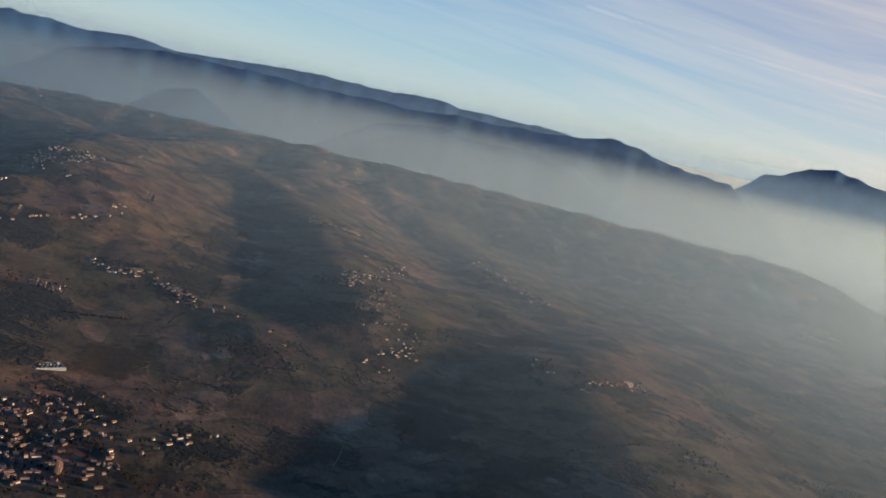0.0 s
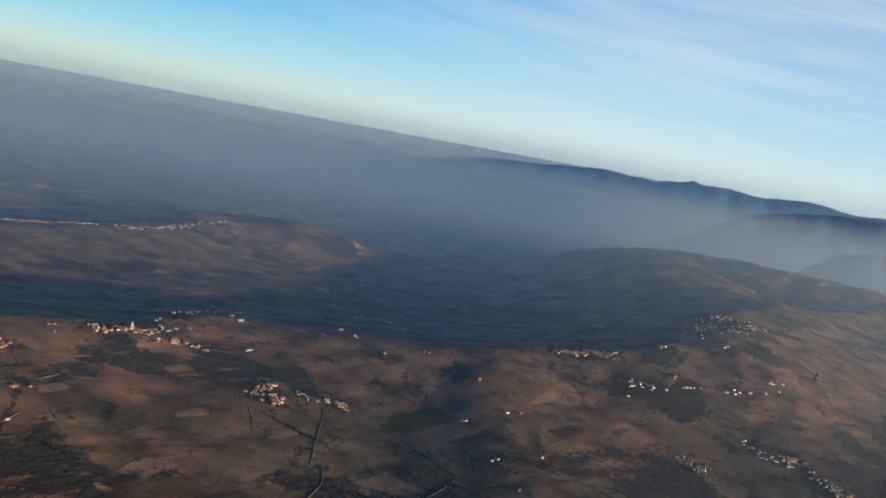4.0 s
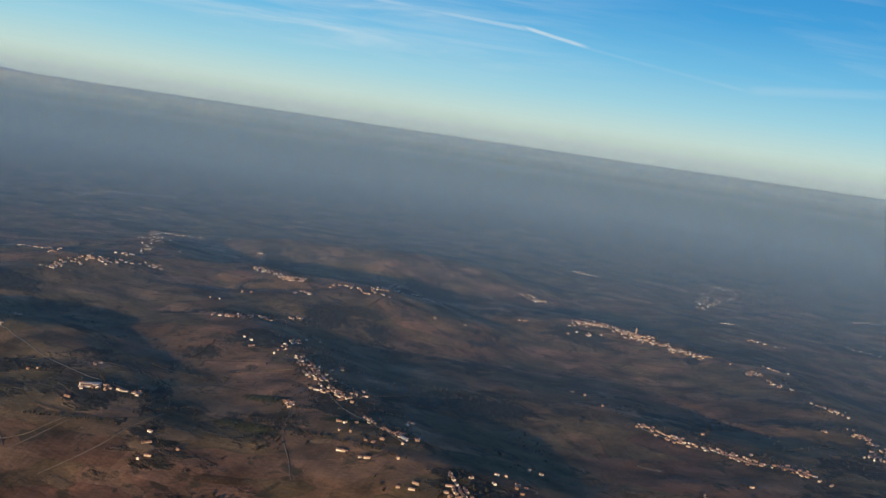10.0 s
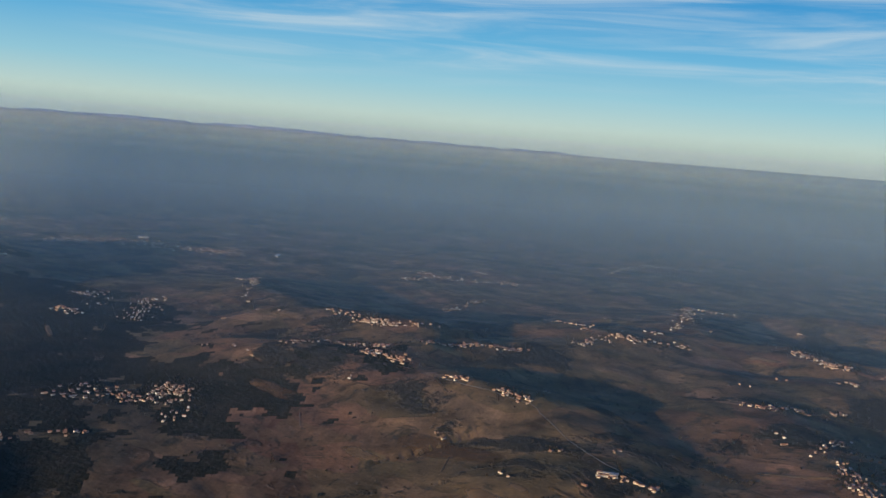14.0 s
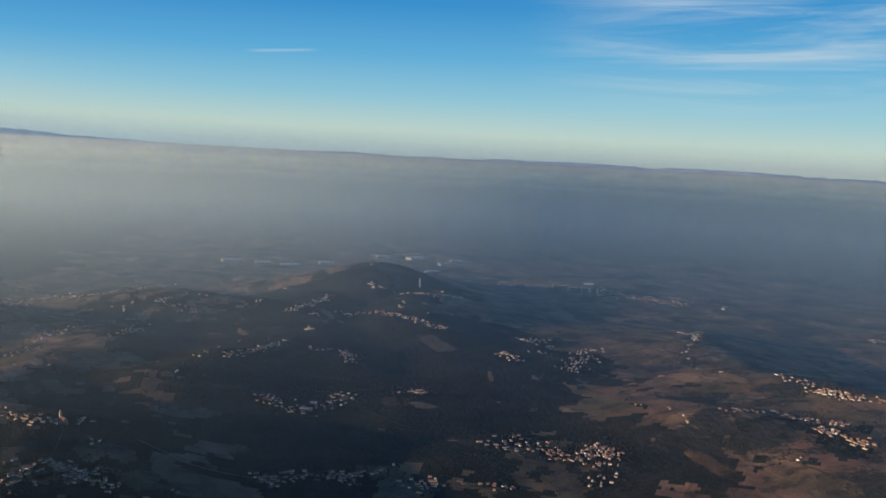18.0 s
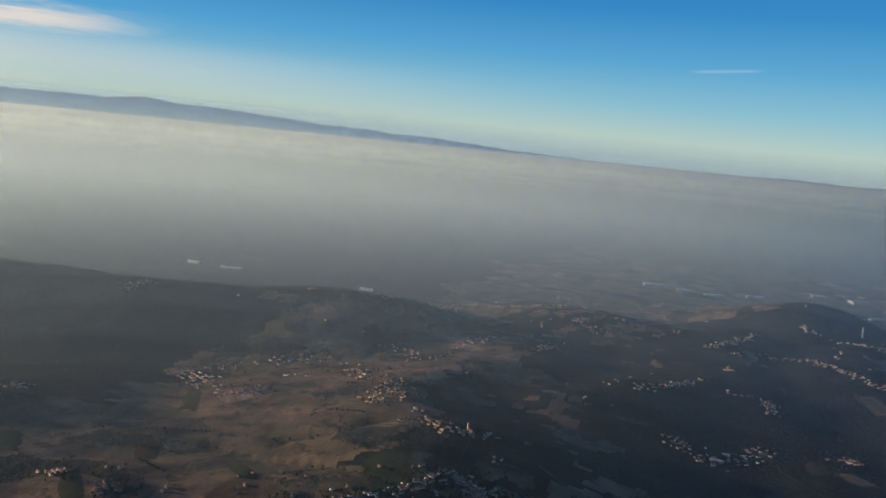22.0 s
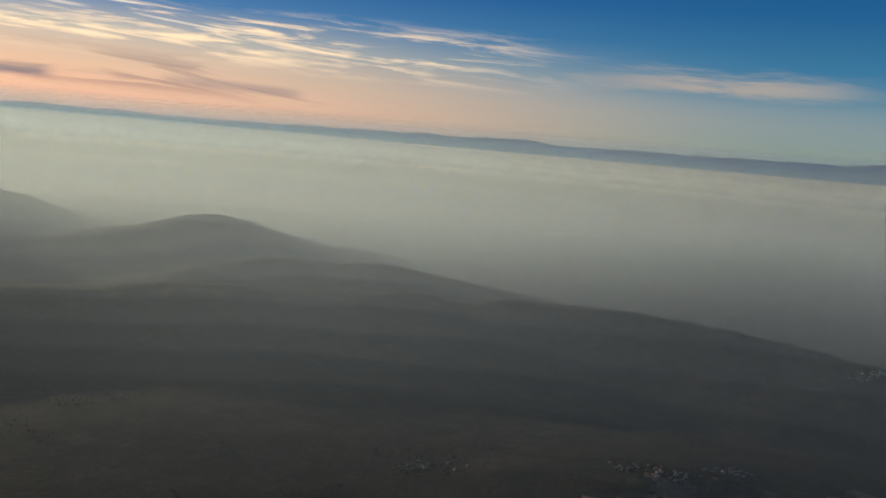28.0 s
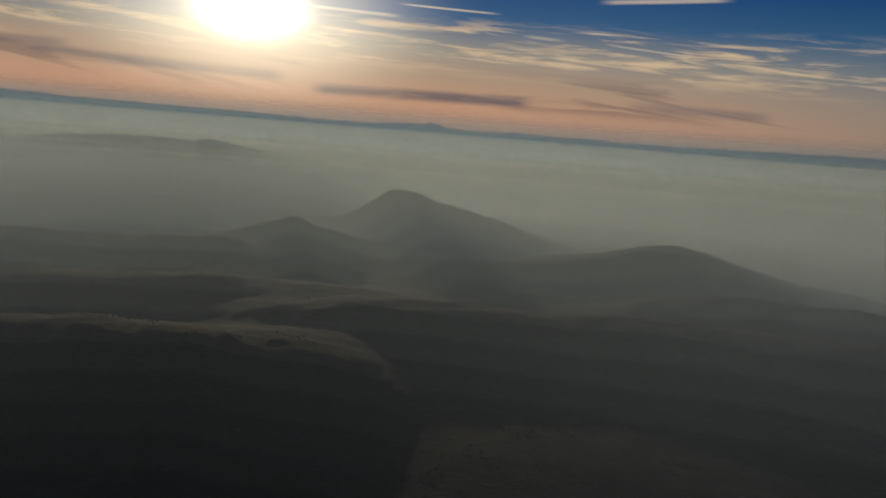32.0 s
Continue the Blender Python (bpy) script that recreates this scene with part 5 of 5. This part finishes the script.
def scatter(count, r0, r1):
    a, q = rs.uniform(0, 2 * np.pi, count), rs.uniform(0, 1, count)
    r = r0 * (r1 / r0) ** q
    return HUB[0] + r * np.cos(a), HUB[1] + r * np.sin(a)


def far_from_houses(x, y):
    grid = {}
    for hx, hy, s in taken:
        grid.setdefault((int(hx // 8), int(hy // 8)), []).append((hx, hy))
    keep = []
    for px, py in zip(x, y):
        gx, gy = int(px // 8), int(py // 8)
        near = any((px - hx) ** 2 + (py - hy) ** 2 < 12 for i in (-1, 0, 1) for j in (-1, 0, 1) for hx, hy in grid.get((gx + i, gy + j), ()))
        keep.append(not near)
    return np.array(keep)


# woods where the ground is hollow or the old woods were left standing
x, y = scatter(90000, 480, 1900)
hollow = height(x + 18, y) + height(x - 18, y) + height(x, y + 18) + height(x, y - 18) - 4 * height(x, y)
stand = soft_noise(x / 95, y / 95, 41) + 0.5 * soft_noise(x / 37, y / 37, 42)
pick = ((hollow > 2.6) & (stand > -0.12)) | (stand > 0.42)
x, y = x[pick], y[pick]
x, y = x[:19000], y[:19000]
ok = far_from_houses(x, y)
woodland("bare brown winter woods in the hollows", np.c_[x[ok], y[ok]], 1)
garden = np.array(tree_spots)
ok = far_from_houses(garden[:, 0], garden[:, 1])
woodland("bare garden trees among the village houses", garden[ok], 2)
rows = []
for _ in range(210):
    hx, hy = scatter(1, 480, 1500)
    a, n = rs.uniform(0, np.pi), rs.randint(6, 34)
    k = np.arange(n) * rs.uniform(1.8, 3.2)
    rows.append(np.c_[hx[0] + k * np.cos(a) + rs.normal(0, 0.8, n), hy[0] + k * np.sin(a) + rs.normal(0, 0.8, n)])
hedge = np.concatenate(rows)
ok = far_from_houses(hedge[:, 0], hedge[:, 1])
woodland("straggling hedgerow trees along field edges", hedge[ok], 3)

# ---- haze: rings of translucent sheets, one behind another, standing in for hazy air ----
def haze_material(name, density, color):
    m = bpy.data.materials.new(name)
    m.use_nodes = True
    t = m.node_tree
    t.nodes.clear()
    out = t.nodes.new("ShaderNodeOutputMaterial")
    geo = t.nodes.new("ShaderNodeNewGeometry")
    sep = t.nodes.new("ShaderNodeSeparateXYZ")
    t.links.new(geo.outputs["Position"], sep.inputs[0])
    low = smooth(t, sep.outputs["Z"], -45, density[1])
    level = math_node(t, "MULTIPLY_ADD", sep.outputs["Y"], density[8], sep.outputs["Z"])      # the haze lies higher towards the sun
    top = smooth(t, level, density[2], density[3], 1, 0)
    south = smooth(t, sep.outputs["Y"], density[6] * density[5], density[7] * density[5], 1.0, density[4])      # thickened towards the sun to imitate forward-scattered glow
    under_sun = smooth(t, sep.outputs["Y"], -0.68 * density[5], -0.88 * density[5], 1.0, density[9])      # thinned again below the sun so the ground there stays dark
    valley = smooth(t, math_node(t, "SUBTRACT", sep.outputs["X"], sep.outputs["Y"]), 0.85 * density[5], 1.3 * density[5], 1.0, 1.35 if density[5] < 1700 else 1.0)      # thicker towards the south-east in the nearer rings
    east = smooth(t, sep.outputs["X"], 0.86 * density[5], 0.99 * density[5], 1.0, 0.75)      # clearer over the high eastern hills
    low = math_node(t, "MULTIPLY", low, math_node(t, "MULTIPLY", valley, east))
    fac = math_node(t, "MULTIPLY", math_node(t, "MULTIPLY", low, top), math_node(t, "MULTIPLY", math_node(t, "MULTIPLY", south, under_sun), density[0]), clamp=True)
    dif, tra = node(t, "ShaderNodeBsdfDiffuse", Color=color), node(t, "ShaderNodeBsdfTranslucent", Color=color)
    both = t.nodes.new("ShaderNodeMixShader")
    both.inputs[0].default_value = 0.912
    t.links.new(dif.outputs[0], both.inputs[1])
    t.links.new(tra.outputs[0], both.inputs[2])
    mix = t.nodes.new("ShaderNodeMixShader")
    clear = t.nodes.new("ShaderNodeBsdfTransparent")
    t.links.new(fac, mix.inputs[0])
    t.links.new(clear.outputs[0], mix.inputs[1])
    t.links.new(both.outputs[0], mix.inputs[2])
    t.links.new(mix.outputs[0], out.inputs["Surface"])
    return m


def drift(radius, material, top, label):
    """A ring of fine upright folds, so that light from any side is scattered towards the middle."""
    n = 24000
    k = np.arange(n)
    a = 2 * np.pi * k / n + radius
    fold = 0.5 * (2 * np.pi * radius / n) * math.tan(radians(28)) * np.where(k % 2, 1, -1)
    x, y = HUB[0] + (radius + fold) * np.cos(a), HUB[1] + (radius + fold) * np.sin(a)
    high = 272 - 12 * np.sin(a) if top is None else np.full(n, float(top))
    co = np.concatenate([np.stack([x, y, np.full(n, -70.0)], -1), np.stack([x, y, high], -1)])
    j = (k + 1) % n
    me = mesh_from("haze", co, np.stack([k, j, n + j, n + k], -1), [material])
    ob = tagged(new("haze", me), label, "haze", "drifts of haze", kind="structure")
    ob.visible_shadow = False
    return ob


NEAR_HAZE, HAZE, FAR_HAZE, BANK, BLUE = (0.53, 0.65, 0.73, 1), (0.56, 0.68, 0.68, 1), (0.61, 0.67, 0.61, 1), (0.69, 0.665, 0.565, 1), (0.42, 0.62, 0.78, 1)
# optical depth of the low haze between the hub and each distance, and how much thicker it is made towards the sun
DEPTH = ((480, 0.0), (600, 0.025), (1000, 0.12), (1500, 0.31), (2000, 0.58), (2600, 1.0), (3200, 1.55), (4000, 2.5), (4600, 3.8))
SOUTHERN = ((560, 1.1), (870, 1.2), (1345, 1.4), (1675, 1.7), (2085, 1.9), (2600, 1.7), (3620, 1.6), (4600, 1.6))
rings = 560 * (4590 / 560) ** (np.arange(26) / 25)
edges = np.concatenate([[480], np.sqrt(rings[:-1] * rings[1:]), [4640]])
tau = np.diff(np.interp(edges, *zip(*DEPTH)))
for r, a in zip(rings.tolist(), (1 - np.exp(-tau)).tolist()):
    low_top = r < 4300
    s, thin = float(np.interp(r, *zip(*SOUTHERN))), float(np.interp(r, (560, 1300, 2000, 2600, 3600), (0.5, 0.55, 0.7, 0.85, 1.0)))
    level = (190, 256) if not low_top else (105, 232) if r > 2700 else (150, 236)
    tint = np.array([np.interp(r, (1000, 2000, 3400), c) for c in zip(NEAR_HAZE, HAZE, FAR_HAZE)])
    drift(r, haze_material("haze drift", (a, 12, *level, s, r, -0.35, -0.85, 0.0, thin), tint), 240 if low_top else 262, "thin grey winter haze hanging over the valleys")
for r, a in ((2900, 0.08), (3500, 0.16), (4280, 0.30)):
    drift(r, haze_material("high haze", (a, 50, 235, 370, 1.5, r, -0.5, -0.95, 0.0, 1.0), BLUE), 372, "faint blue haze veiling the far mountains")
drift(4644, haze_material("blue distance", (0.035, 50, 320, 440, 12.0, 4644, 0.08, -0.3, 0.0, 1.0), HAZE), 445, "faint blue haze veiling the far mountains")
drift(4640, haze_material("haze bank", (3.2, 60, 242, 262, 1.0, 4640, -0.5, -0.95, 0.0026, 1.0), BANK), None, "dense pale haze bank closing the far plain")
scene.cycles.transparent_max_bounces = 40
